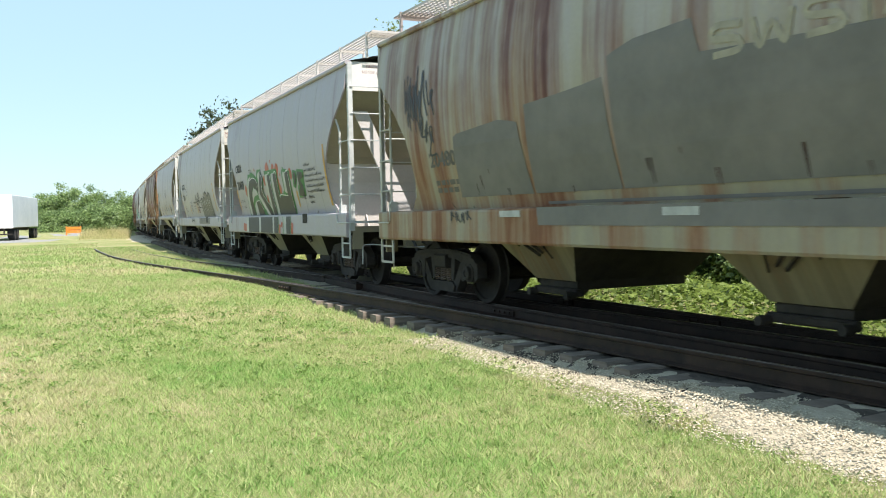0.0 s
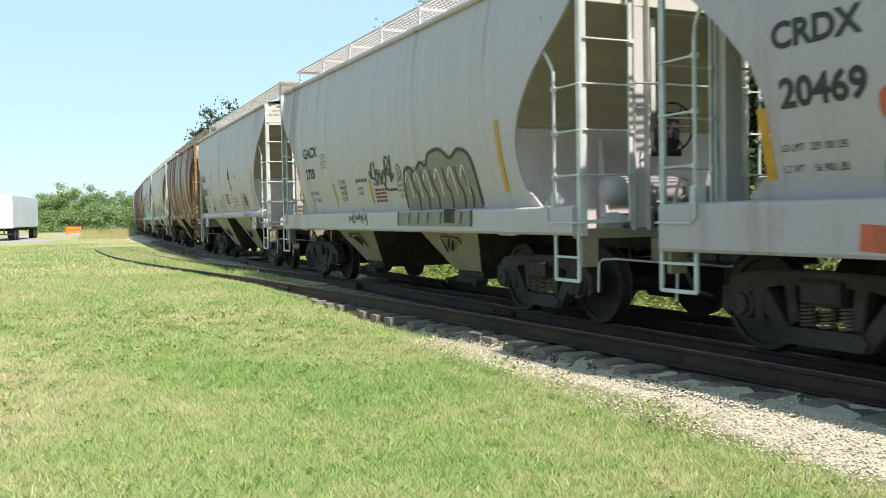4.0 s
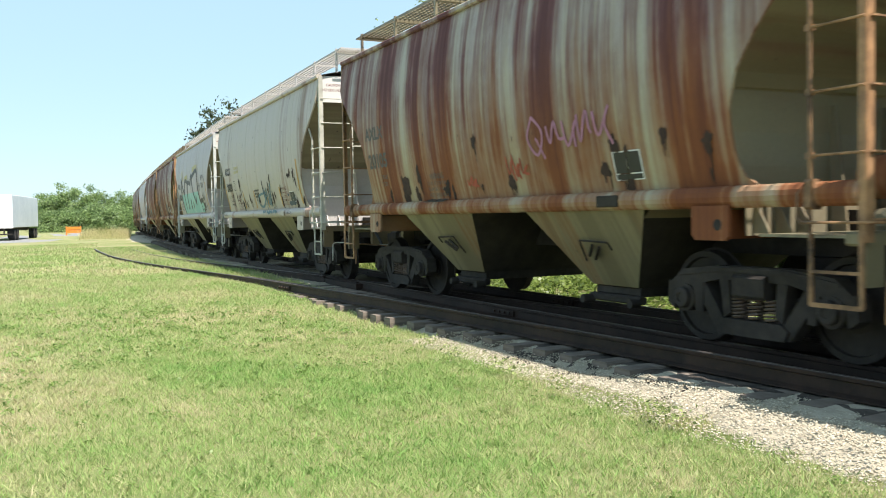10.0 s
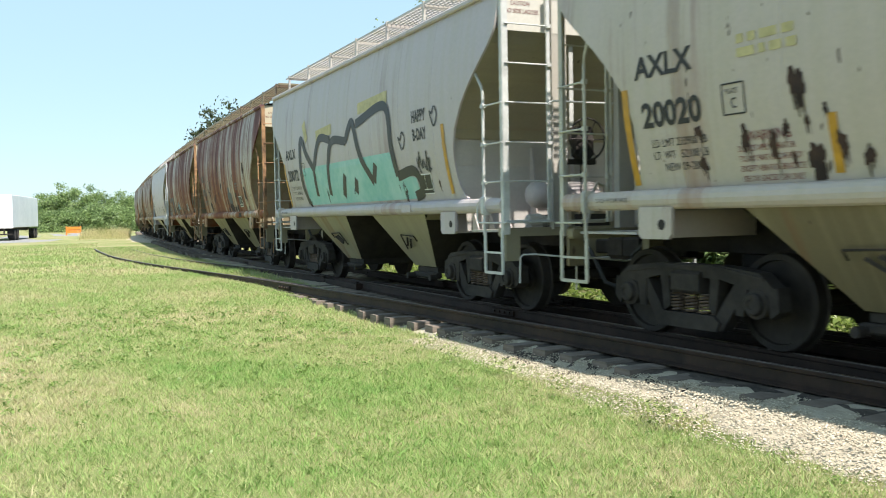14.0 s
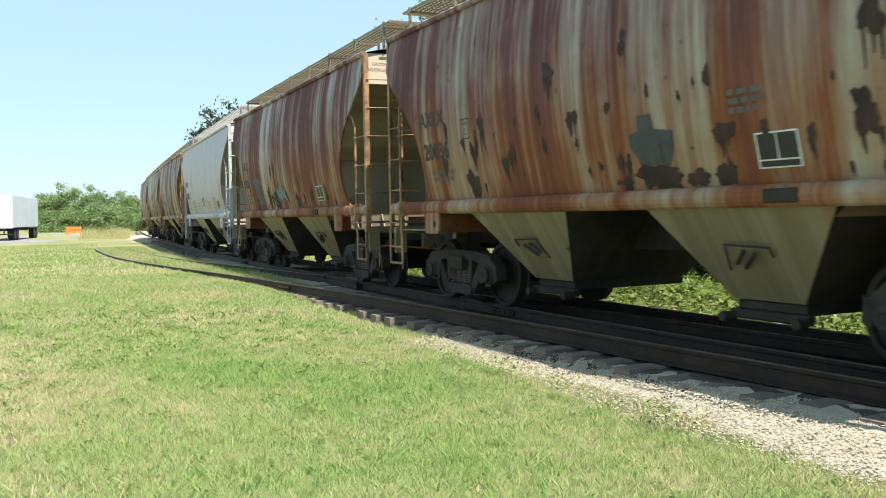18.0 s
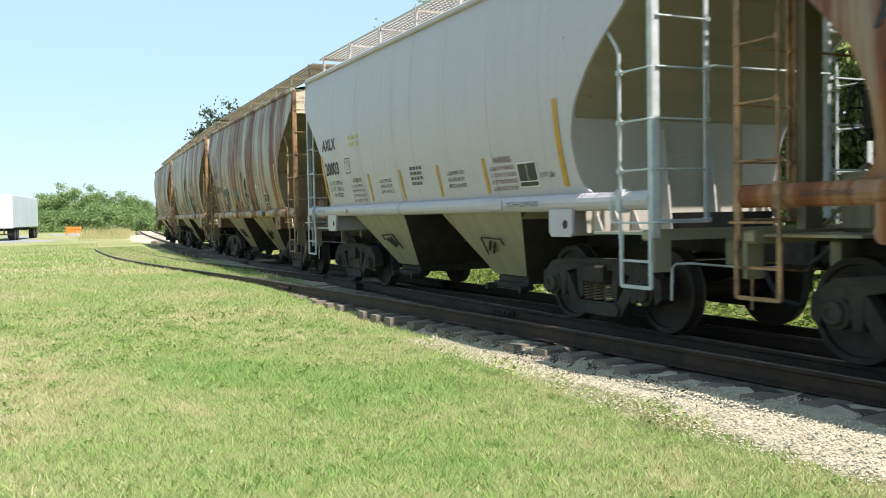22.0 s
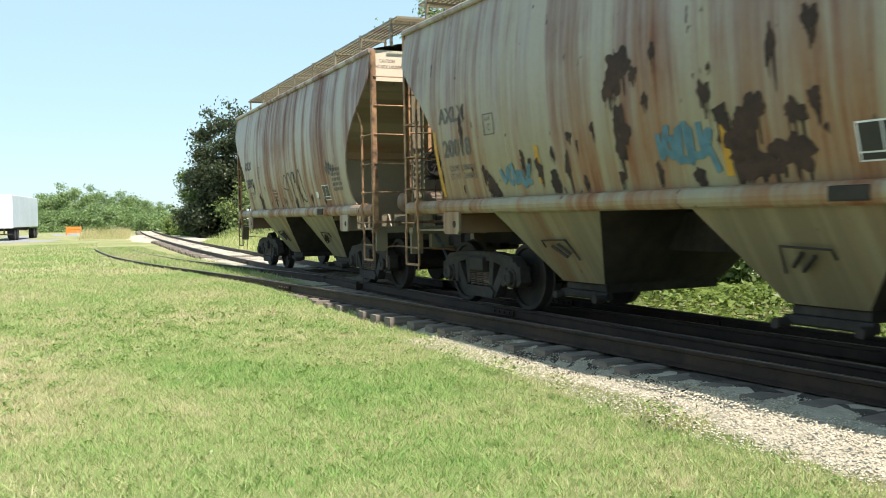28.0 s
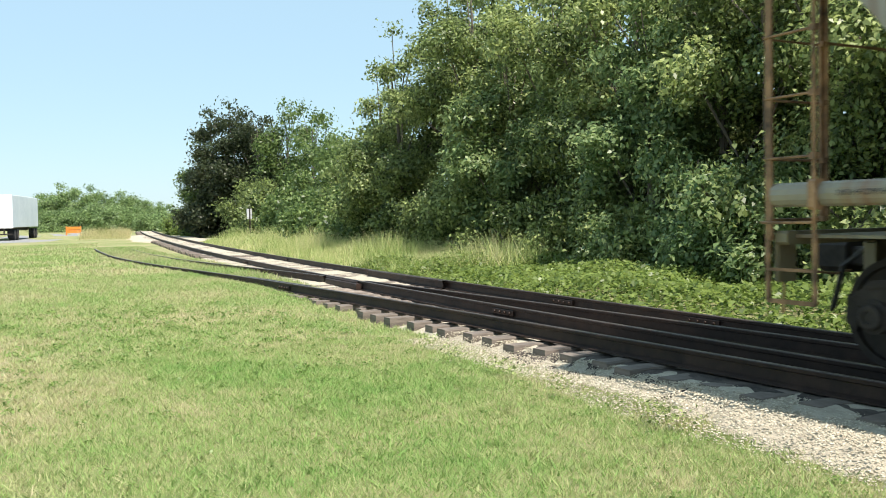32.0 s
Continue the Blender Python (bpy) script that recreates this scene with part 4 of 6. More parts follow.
def dress(i, car):
    """What is written, sprayed and patched on each car."""
    DX[0] = {4: 0.2, 5: 0.5, 7: 0.25, 8: 0.1}.get(i, 0.0)
    LEDGE[:] = (1.592, 1.39) if i < 3 else (1.556, 1.53)
    if i == 0:
        letters(car, "20480", -4.28, 2.02, 0.20, FADED, 1.15)
        bars(car, -4.2, 1.75, 0.8, 2, 0.07, FADED, 3)
        part("patch", area(Mesh(), [(-3.5, 1.56), (-3.45, 2.42), (-2.2, 2.5), (-1.75, 2.44), (-1.62, 1.56)]), PATCH, car, "grey rolled-on patch paint")
        part("patch", area(Mesh(), [(-1.58, 1.56), (-1.55, 2.62), (-0.6, 2.66), (0.0, 2.72), (0.1, 1.56)]), PATCH, car, "grey rolled-on patch paint")
        part("patch", area(Mesh(), [(0.13, 1.56), (0.1, 2.92), (0.55, 3.02), (1.35, 3.05), (1.45, 2.72), (4.2, 2.62), (4.25, 1.56)]), PATCH, car, "grey rolled-on patch paint")
        part("patch", area(Mesh(), [(-1.3, 1.18), (-1.35, 1.46), (3.6, 1.46), (3.5, 1.18)], 0.009), PATCH, car, "grey rolled-on patch paint")
        tag(car, scribble(-5.0, 2.6, 0.6, 0.95, 6, 14), 0.02, INK)
        tag(car, scribble(-4.75, 2.75, 0.75, 0.65, 3, 4), 0.035, INK)
        tag(car, scribble(-4.5, 2.35, 0.45, 0.4, 3, 5) + [[(-4.1, 2.45), (-4.2, 2.2), (-4.0, 2.2)]], 0.028, INK)
        wave = [[(1.85, 3.02), (1.55, 3.05), (1.5, 2.92), (1.8, 2.86), (1.82, 2.74), (1.5, 2.72)], [(1.98, 3.05), (2.06, 2.72), (2.2, 2.95), (2.34, 2.72), (2.42, 3.05)], [(2.95, 3.02), (2.62, 3.05), (2.58, 2.92), (2.88, 2.86), (2.9, 2.74), (2.56, 2.72)], [(3.12, 3.05), (3.12, 2.72)], [(3.3, 2.74), (3.4, 3.04), (3.55, 2.74)]]
        tag(car, [[(1.62 + (x - 1.5) * 0.95, 2.66 + (z - 2.72) * 0.75) for x, z in q] for q in wave], 0.062, TAN, "tan sprayed tag")
        tag(car, scribble(-3.6, 1.2, 0.6, 0.25, 4, 6), 0.02, INK)
        for x in (-2.2, 0.9):
            strip(car, x, 1.28, 1.36, 0.5, SILVER, "sill_mark", 0.012)
        scatter_burns(car, 10, 40, 2.3)
    elif i == 1:
        standard(car, "CRDX", "20469", -2.86, e=0.33, mx=-4.55, lines=())
        letters(car, "LD LMT   229 100 LBS", -4.56, 1.78, 0.06, BLACK, 0.8)
        letters(car, "LT WT     56 900 LBS", -4.56, 1.61, 0.06, BLACK, 0.8)
        # filled letters: green behind, silver depth, black faces, white lights
        low = lambda q: [(x, 1.40 if z < 1.57 else z) for x, z in q]
        for pts in ([(-3.67, 1.54), (-3.64, 1.66), (-3.42, 2.05), (-3.15, 2.36), (-3.01, 2.48), (-2.49, 2.50), (-2.04, 2.40), (-1.88, 2.56), (-1.51, 2.56), (-1.46, 2.42), (-1.28, 2.29), (-1.51, 1.97), (-1.23, 1.73), (-1.13, 1.66), (-1.09, 1.95), (-1.12, 2.38), (-1.13, 2.46), (0.10, 2.47), (0.19, 2.41), (0.17, 1.92), (0.59, 1.93), (0.61, 2.44), (0.75, 2.46), (1.33, 2.39), (1.26, 1.54)],
                    [(1.94, 2.38), (2.50, 2.34), (2.36, 1.76), (1.78, 1.75), (1.85, 2.03), (1.96, 2.05)],
                    [(1.58, 2.38), (1.90, 2.36), (1.86, 2.12), (1.67, 1.97), (1.48, 2.00)]):
            part("graffiti", area(Mesh(), low(pts), 0.006), GREEN, car, "green sprayed outline")
        for pts in ([(-3.58, 1.54), (-3.60, 1.65), (-3.37, 2.05), (-3.09, 2.36), (-2.67, 2.44), (-2.80, 2.36), (-3.08, 2.16), (-3.27, 1.84), (-3.35, 1.54), (-3.24, 1.54)],
                    [(-2.95, 1.83), (-2.77, 2.01), (-2.52, 2.12), (-2.27, 2.05), (-2.15, 1.93), (-2.41, 1.93), (-2.70, 1.88), (-2.96, 1.73)],
                    [(-2.91, 1.54), (-2.84, 1.66), (-2.57, 1.79), (-2.44, 1.80), (-2.51, 1.54), (-2.41, 1.54), (-2.20, 1.54), (-2.13, 1.54)],
                    [(-1.90, 2.45), (-1.54, 2.52), (-1.94, 1.96), (-1.22, 1.54), (-1.22, 1.54), (-1.53, 1.54), (-2.13, 1.84), (-2.14, 1.95), (-1.86, 2.27)],
                    [(-1.06, 2.40), (-0.83, 2.40), (-0.91, 1.54), (-0.96, 1.54), (-1.11, 1.73)],
                    [(-0.44, 2.40), (-0.23, 2.41), (-0.30, 1.54), (-0.52, 1.54)],
                    [(0.72, 2.39), (0.91, 2.36), (0.88, 1.88), (0.66, 1.90)],
                    [(0.11, 1.54), (0.89, 1.54), (0.90, 1.54), (0.07, 1.54)]):
            part("graffiti", area(Mesh(), low(pts), 0.010), SILVER, car, "silver sprayed depth of a letter")
        for pts in ([(-3.24, 1.54), (-3.35, 1.54), (-3.27, 1.84), (-3.08, 2.16), (-2.85, 2.37), (-2.56, 2.40), (-2.15, 2.35), (-1.87, 2.21), (-1.95, 2.10), (-2.09, 1.96), (-2.21, 2.06), (-2.51, 2.13), (-2.76, 2.04), (-2.92, 1.82), (-3.00, 1.57), (-2.91, 1.54)],
                    [(-2.55, 1.77), (-2.25, 1.80), (-2.02, 1.72), (-1.89, 1.54), (-1.84, 1.54), (-2.07, 1.54), (-2.25, 1.54), (-2.45, 1.54), (-2.55, 1.54), (-2.54, 1.65)],
                    [(-1.54, 2.52), (-1.35, 2.30), (-1.57, 1.98), (-1.25, 1.68), (-0.93, 1.54), (-0.90, 1.54), (-1.22, 1.54), (-1.27, 1.54), (-1.94, 1.96)],
                    [(-0.82, 2.37), (-0.52, 2.37), (-0.57, 1.54), (-0.52, 1.54), (-0.86, 1.54), (-0.91, 1.54)],
                    [(-0.21, 2.40), (0.10, 2.39), (0.09, 1.85), (0.55, 1.86), (0.87, 1.83), (0.91, 2.36), (1.21, 2.34), (1.19, 1.54), (1.19, 1.54), (0.91, 1.54), (0.89, 1.54), (0.11, 1.54), (0.07, 1.54), (-0.27, 1.54)],
                    [(2.03, 2.32), (2.37, 2.30), (2.38, 2.15), (2.12, 2.15), (2.30, 1.99), (2.25, 1.77), (1.86, 1.78), (1.94, 1.97), (2.06, 1.96), (1.97, 2.14)],
                    [(1.65, 2.34), (1.83, 2.33), (1.81, 2.15), (1.66, 2.03), (1.58, 2.06), (1.68, 2.16), (1.62, 2.18)]):
            part("graffiti", area(Mesh(), low(pts), 0.014), INK, car, "black sprayed letter")
        for pts in ([(-2.86, 2.32), (-2.51, 2.38), (-2.15, 2.33), (-2.00, 2.20), (-2.08, 2.11)],
                    [(-1.53, 2.44), (-1.37, 2.29), (-1.58, 1.97), (-0.93, 1.54)],
                    [(-0.79, 2.38), (-0.52, 2.37), (-0.57, 1.54)],
                    [(-0.19, 2.38), (0.10, 2.39), (0.09, 1.83), (0.22, 1.87), (0.87, 1.83)],
                    [(0.93, 2.35), (1.21, 2.33), (1.19, 1.54)],
                    [(-2.42, 1.77), (-2.15, 1.77), (-1.97, 1.59), (-1.90, 1.54)]):
            tag(car, [pts], 0.02, CHALK, "white sprayed highlight", lift=0.018)
        for x, z, r in ((-0.78, 2.50, 0.19), (-0.20, 2.49, 0.14), (0.16, 2.44, 0.17), (0.19, 2.18, 0.09), (0.25, 2.01, 0.13), (-1.18, 2.25, 0.12), (1.37, 2.31, 0.13), (-1.18, 1.79, 0.10), (-3.48, 2.06, 0.15), (-0.39, 2.69, 0.04), (0.45, 2.33, 0.04), (-2.18, 2.57, 0.04), (-1.40, 2.05, 0.03), (-2.65, 1.89, 0.16)):
            part("graffiti", blob(Mesh(), x, z, r, r, int(x * 100) + 7, 0.004 if r > 0.05 else 0.008, False), ORANGE, car, "orange sprayed cloud")
        for x, w, mat in ((-3.38, 0.29, SILVER), (-3.09, 1.24, INK), (-1.84, 0.19, SILVER), (-1.64, 1.26, INK), (-0.37, 0.14, SILVER), (-0.23, 0.36, INK), (0.15, 0.05, GREEN), (0.63, 0.05, GREEN), (0.69, 0.24, SILVER), (0.93, 0.36, INK), (1.30, 0.05, GREEN)):
            strip(car, x, 0.96, 1.35, w, mat, "graffiti", 0.005)
        for x, z, w, h in ((-3.75, 1.10, 0.47, 0.20), (0.21, 1.08, 0.18, 0.20), (0.42, 1.18, 0.17, 0.12), (1.37, 1.10, 0.18, 0.25)):
            part("graffiti", stroke(Mesh(), [(x, z), (x + w, z - 0.03)], h, 0.004), ORANGE, car, "orange sprayed cloud")
        for j in range(8):
            tag(car, scribble(2.53, 2.39 - 0.111 * j, (0.45, 0.85, 1.25, 1.42, 1.28, 1.26, 0.42, 0.36)[j], 0.075, (5, 10, 14, 15, 14, 14, 5, 4)[j], 140 + j), 0.013, INK, name="scrawl")
        for x, z in ((1.6, 1.72), (-4.75, 1.95)):
            strip(car, x, 1.56, z + 0.2, 0.1, YELLOW)
        strip(car, 4.0, 1.55, 2.75, 0.11, YELLOW)
        letters(car, "CU FT 3250", 1.95, 1.72, 0.065, BLACK, 0.75)
    elif i == 2:
        letters(car, "GACX", -4.16, 2.54, 0.20, BLACK, 1.12)
        letters(car, "2720", -4.12, 2.12, 0.19, BLACK, 1.1)
        letters(car, "LD LMT 230400 LB", -4.06, 1.78, 0.07, BLACK, 0.75)
        letters(car, "LT WT   55600 LB", -4.02, 1.64, 0.07, BLACK, 0.75)
        plate_box(car, -3.02, 2.29)
        for j, t in enumerate(("DO NOT", "HAMMER", "ON SIDE", "OF CAR")):
            letters(car, t, -2.14, 1.93 - 0.105 * j, 0.08, BLACK, 0.8)
        bars(car, -1.19, 1.93, 0.55, 1, 0.06, FADED, 21)
        letters(car, "INTERIOR", -1.17, 1.80, 0.055, BLACK, 0.8)
        letters(car, "COATED", -1.17, 1.71, 0.055, BLACK, 0.8)
        letters(car, "WARNING", -0.36, 1.84, 0.06, MAROON, 0.8)
        bars(car, -0.36, 1.75, 0.55, 4, 0.04, MAROON, 22)
        for j, t in enumerate(("CAUTION", "OPEN ROOF", "HATCH BEFORE", "UNLOADING")):
            letters(car, t, 0.72, 1.87 - 0.085 * j, 0.055, BLACK, 0.8)
        strip(car, -4.72, 1.55, 2.42, 0.075, YELLOW)
        strip(car, -2.52, 1.56, 1.95, 0.08, YELLOW)
        strip(car, -0.57, 1.55, 1.95, 0.10, YELLOW)
        strip(car, 1.6, 1.55, 1.95, 0.10, YELLOW)
        strip(car, 4.2, 1.6, 2.5, 0.10, YELLOW)
        tag(car, scribble(-1.42, 1.18, 0.95, 0.26, 6, 31), 0.03, INK)
        tag(car, scribble(-0.45, 1.85, 1.1, 0.42, 5, 32) + [[(0.35, 2.3), (0.5, 2.22), (0.2, 1.8), (0.7, 1.75)]], 0.04, INK)
        tag(car, [[(0.78, 2.05), (0.86, 2.14), (0.97, 2.03), (0.87, 1.92), (0.78, 2.02)]], 0.02, INK)
        letters(car, "16", 0.81, 1.99, 0.09, INK, 0.8)
        big = [(0.95, 1.16), (1.0, 1.7), (1.12, 2.02), (1.35, 2.06), (1.5, 1.98), (1.75, 2.12), (1.95, 2.06), (2.1, 2.22), (2.5, 2.26), (2.8, 2.12), (3.1, 2.22), (3.4, 2.1), (3.5, 1.7), (3.5, 1.16)]
        part("graffiti", area(Mesh(), big, 0.007), TAUPE, car, "taupe sprayed letters")
        m = Mesh()
        stroke(m, big, 0.055, 0.011)
        for x in (1.4, 1.75, 2.1, 2.55, 2.95, 3.2):
            stroke(m, [(x - 0.05, 2.0), (x, 1.75), (x + 0.09, 1.6), (x - 0.02, 1.2)], 0.05, 0.011)
        part("graffiti", m, INK, car, "black sprayed outline")
        m = Mesh()
        for x in (1.15, 1.5, 1.85, 2.25, 2.7, 3.1):
            stroke(m, [(x - 0.06, 1.85), (x + 0.05, 2.0), (x + 0.12, 1.8), (x + 0.14, 1.6)], 0.022, 0.014)
        part("graffiti", m, CHALK, car, "white sprayed highlights")
        letters(car, "NO SIDE", -1.40, 3.96, 0.07, MAROON, 0.8, end=5.904)
        letters(car, "LADDER", -1.38, 3.86, 0.07, MAROON, 0.8, end=5.904)
    elif i == 3:
        standard(car, "AXLX", "20019", -3.22, mx=-4.38, pz=2.12)
        reflectors(car)
        warning(car, -3.0, 1.92)
        hatch_note(car, -1.55, 1.86)
        bars(car, -0.2, 2.02, 0.5, 4, 0.05, FADED, 41)
        hatch_note(car, 1.1, 1.88)
        warning(car, 2.36, 1.94)
        label_panel(car)
        bars(car, -2.85, 2.72, 0.6, 2, 0.075, GOLD, 42)
        letters(car, "2 INCH HF COMP SHOES", 2.83, 1.40, 0.065, BLACK, 0.75)
        burns(car, [(0.75, 2.62, 0.10, 0.16), (0.95, 2.25, 0.05, 0.10), (-2.85, 1.66, 0.10, 0.09), (1.75, 2.55, 0.03, 0.05)], 43)
    elif i == 4:
        standard(car, "AXLX", "20105", None, FADED, ("             230700", "             55300"))
        tag(car, [[(0.95, 2.45), (0.82, 2.2), (1.0, 2.0), (1.15, 2.25), (0.95, 2.45)], [(1.0, 2.2), (1.15, 1.95)]] + scribble(1.22, 2.02, 1.2, 0.40, 4, 51), 0.038, PINK, "pink sprayed tag")
        tag(car, scribble(-0.95, 1.68, 0.35, 0.22, 2, 52) + scribble(0.2, 1.75, 0.5, 0.3, 3, 53), 0.03, REDS, "red sprayed scrawl")
        burns(car, [(-3.02, 1.72, 0.16, 0.22), (-0.55, 2.28, 0.05, 0.10)], 54)
        scatter_burns(car, 16, 55, 2.1)
        label_panel(car, 2.6, 1.64)
        warning(car, -2.0, 1.85, FADED)
    elif i == 5:
        standard(car, "AXLX", "20020", -3.1, pz=2.14, lines=("LD LMT 233900 LB", "LT  WT   52100 LB", "     NEW 09-2005"))
        reflectors(car)
        warning(car, 2.3, 1.96)
        warning(car, -3.0, 1.9, MAROON)
        hatch_note(car, 1.0, 1.84)
        label_panel(car, 3.1, 1.62)
        bars(car, -0.5, 2.02, 0.5, 3, 0.05, FADED, 61)
        bars(car, -2.9, 2.72, 0.6, 2, 0.075, GOLD, 62)
        tag(car, [[(0.0, 1.95), (-0.55, 1.9), (-0.72, 1.7), (-0.3, 1.62), (0.05, 1.8), (0.1, 2.1)], [(0.15, 2.0), (0.2, 1.65), (0.35, 2.05), (0.42, 1.66), (0.6, 1.95)], [(0.62, 1.62), (0.86, 2.18), (0.55, 1.6)]] + scribble(0.0, 1.44, 1.5, 0.14, 7, 63), 0.06, BLUE, "blue-green sprayed tag")
        burns(car, [(0.02, 2.05, 0.04, 0.22), (2.75, 2.28, 0.12, 0.04), (2.9, 2.34, 0.05, 0.08), (3.2, 2.3, 0.05, 0.12), (-2.7, 1.68, 0.09, 0.14)], 64)
        tag(car, [[(2.4, 1.845), (2.54, 1.85)], [(2.78, 1.765), (2.95, 1.77)], [(2.42, 1.67), (2.7, 1.68), (2.95, 1.68)], [(2.44, 1.625), (2.7, 1.63), (2.95, 1.64)]], 0.05, OVER, "dark blue overpaint on the lettering", lift=0.012)
        scatter_burns(car, 34, 65, 2.3)
        letters(car, "2 INCH HF COMP SHOES", 2.6, 1.40, 0.065, BLACK, 0.75)
    elif i == 6:
        standard(car, "AXLX", "20072", -3.1, pz=2.2, lines=("LD LMT 234000 LB", "LT  WT   52000 LB", "     NEW 09-2005"))
        reflectors(car, xs=(-2.1, -0.65, 0.75, 2.18))
        warning(car, -2.95, 1.93)
        fill = [(-2.9, 1.58), (-3.0, 2.9), (-2.2, 2.35), (-1.75, 2.85), (-0.9, 2.75), (0.2, 2.9), (0.9, 3.05), (2.0, 3.05), (2.25, 2.0), (2.9, 1.9), (3.0, 1.58)]
        part("graffiti", area(Mesh(), [(x, min(z, 2.35)) for x, z in fill], 0.0065), TEAL, car, "teal sprayed letters")
        m = Mesh()
        for pts in ([(-2.95, 1.6), (-3.15, 2.1), (-3.0, 2.95), (-2.6, 2.6), (-2.2, 2.3)], [(-2.2, 2.3), (-2.25, 1.75)], [(-2.2, 2.3), (-1.7, 2.85), (-1.0, 2.8)], [(-1.4, 1.75), (-1.25, 2.3), (-0.9, 2.75), (-0.1, 2.7)], [(-0.1, 2.7), (0.3, 3.0), (0.6, 2.4), (1.1, 1.9)], [(0.5, 2.95), (1.9, 3.1), (2.1, 2.4), (2.2, 1.95)], [(1.1, 1.9), (1.3, 2.2)], [(2.2, 1.95), (2.9, 2.0), (3.05, 1.7), (2.7, 1.6)], [(-0.6, 1.7), (-0.35, 2.1)], [(0.1, 1.75), (0.25, 2.0)]):
            stroke(m, pts, 0.16, 0.010)
        part("graffiti", m, INK, car, "black sprayed outline")
        m = Mesh()
        for pts in ([(-2.55, 2.9), (-2.8, 3.3)], [(-1.9, 2.95), (-0.9, 3.0)], [(0.6, 3.2), (2.0, 3.25)]):
            stroke(m, pts, 0.2, 0.006)
        part("graffiti", m, GOLD, car, "yellow sprayed edge")
        letters(car, "HAPPY", 3.0, 2.72, 0.17, INK, 0.7, "graffiti")
        letters(car, "B-DAY", 3.0, 2.45, 0.17, INK, 0.7, "graffiti")
        tag(car, scribble(3.05, 1.95, 0.5, 0.3, 4, 71) + [[(2.5, 2.5), (2.6, 2.62), (2.68, 2.5), (2.55, 2.35), (2.42, 2.55), (2.5, 2.5)], [(3.75, 2.78), (3.84, 2.88), (3.92, 2.76), (3.8, 2.6), (3.68, 2.82), (3.75, 2.78)]], 0.03, INK)
        label_panel(car, 3.0, 1.64)
        scatter_burns(car, 6, 72, 1.9)
    elif i == 7:
        standard(car, "AXLX", "20036", -2.95, BLACK, ())
        bars(car, -4.0, 1.9, 0.7, 2, 0.06, FADED, 81)
        label_panel(car, 2.25, 1.66)
        bars(car, 2.0, 2.3, 0.4, 3, 0.05, FADED, 82)
        part("patch", area(Mesh(), [(0.35, 1.95), (0.35, 2.08), (0.5, 2.1), (0.52, 2.26), (0.72, 2.26), (0.74, 2.1), (1.0, 2.08), (0.98, 1.9), (0.9, 1.75), (0.5, 1.78)]), SLATE, car, "dark slate stencil patch")
        burns(car, [(0.75, 1.65, 0.30, 0.14), (0.2, 1.6, 0.10, 0.06), (1.25, 1.62, 0.13, 0.09), (1.6, 1.63, 0.14, 0.09), (1.65, 2.0, 0.12, 0.10), (-3.05, 1.72, 0.13, 0.20), (-1.95, 2.05, 0.08, 0.12), (-2.15, 1.95, 0.07, 0.1), (-0.6, 2.35, 0.10, 0.09), (3.2, 2.7, 0.10, 0.16), (0.35, 3.0, 0.06, 0.12), (-1.0, 2.9, 0.10, 0.12), (3.1, 2.0, 0.12, 0.14)], 83)
        scatter_burns(car, 40, 84, 2.6)
    elif i == 8:
        standard(car, "AXLX", "200", -2.85, BLACK, ())
        bars(car, -3.68, 2.14, 0.35, 1, 0.19, BLACK, 91)
        bars(car, -4.0, 1.9, 0.7, 3, 0.06, FADED, 92)
        part("patch", area(Mesh(), [(-3.15, 2.22), (-3.12, 2.33), (-2.4, 2.33), (-2.42, 2.22), (-2.5, 2.2), (-2.5, 1.96), (-3.0, 1.96), (-3.0, 2.2)]), SLATE, car, "dark slate stencil patch")
        part("patch", area(Mesh(), [(-2.9, 1.66), (-2.9, 1.94), (-2.4, 1.94), (-2.35, 1.66)]), SLATE, car, "dark slate stencil patch")
        burns(car, [(-3.0, 1.66, 0.16, 0.16), (-1.66, 1.78, 0.12, 0.2), (-1.6, 2.02, 0.07, 0.10), (-1.35, 1.8, 0.08, 0.10), (-0.98, 1.82, 0.16, 0.20), (-0.85, 1.68, 0.12, 0.12), (-1.1, 1.62, 0.1, 0.08), (-0.85, 2.5, 0.05, 0.12), (0.9, 1.7, 0.16, 0.14)], 93)
        scatter_burns(car, 34, 94, 2.6)
        tag(car, scribble(-0.85, 1.75, 0.75, 0.35, 4, 95), 0.10, BLUE, "faded blue sprayed tag")
        label_panel(car, 2.55, 1.66)
    elif i == 9:
        standard(car, "AXLX", "20003", -3.1, BLACK, ("LD LMT 234000 LB", "LT  WT   52000 LB", "     NEW 09-2005"), mx=-4.30, pz=2.12)
        strip(car, -3.2, 1.39, 1.465, 0.10, PINK, "sill_mark", 0.004)
        reflectors(car)
        warning(car, 2.36, 1.96)
        warning(car, -2.95, 1.93)
        hatch_note(car, -1.55, 1.88)
        bars(car, -0.2, 2.02, 0.45, 4, 0.05, FADED, 102)
        hatch_note(car, 1.08, 1.88)
        label_panel(car, 3.05, 1.64)
        letters(car, "CU FT 3281", 3.55, 1.74, 0.06, BLACK, 0.75)
        bars(car, -2.8, 2.7, 0.6, 2, 0.075, GOLD, 103)
        letters(car, "2 INCH HF COMP SHOES", 2.83, 1.40, 0.065, BLACK, 0.75)
    elif i == 10:
        standard(car, "AXLX", "200", -2.85, FADED, (), mx=-4.3)
        bars(car, -3.75, 2.14, 0.4, 1, 0.18, FADED, 111)
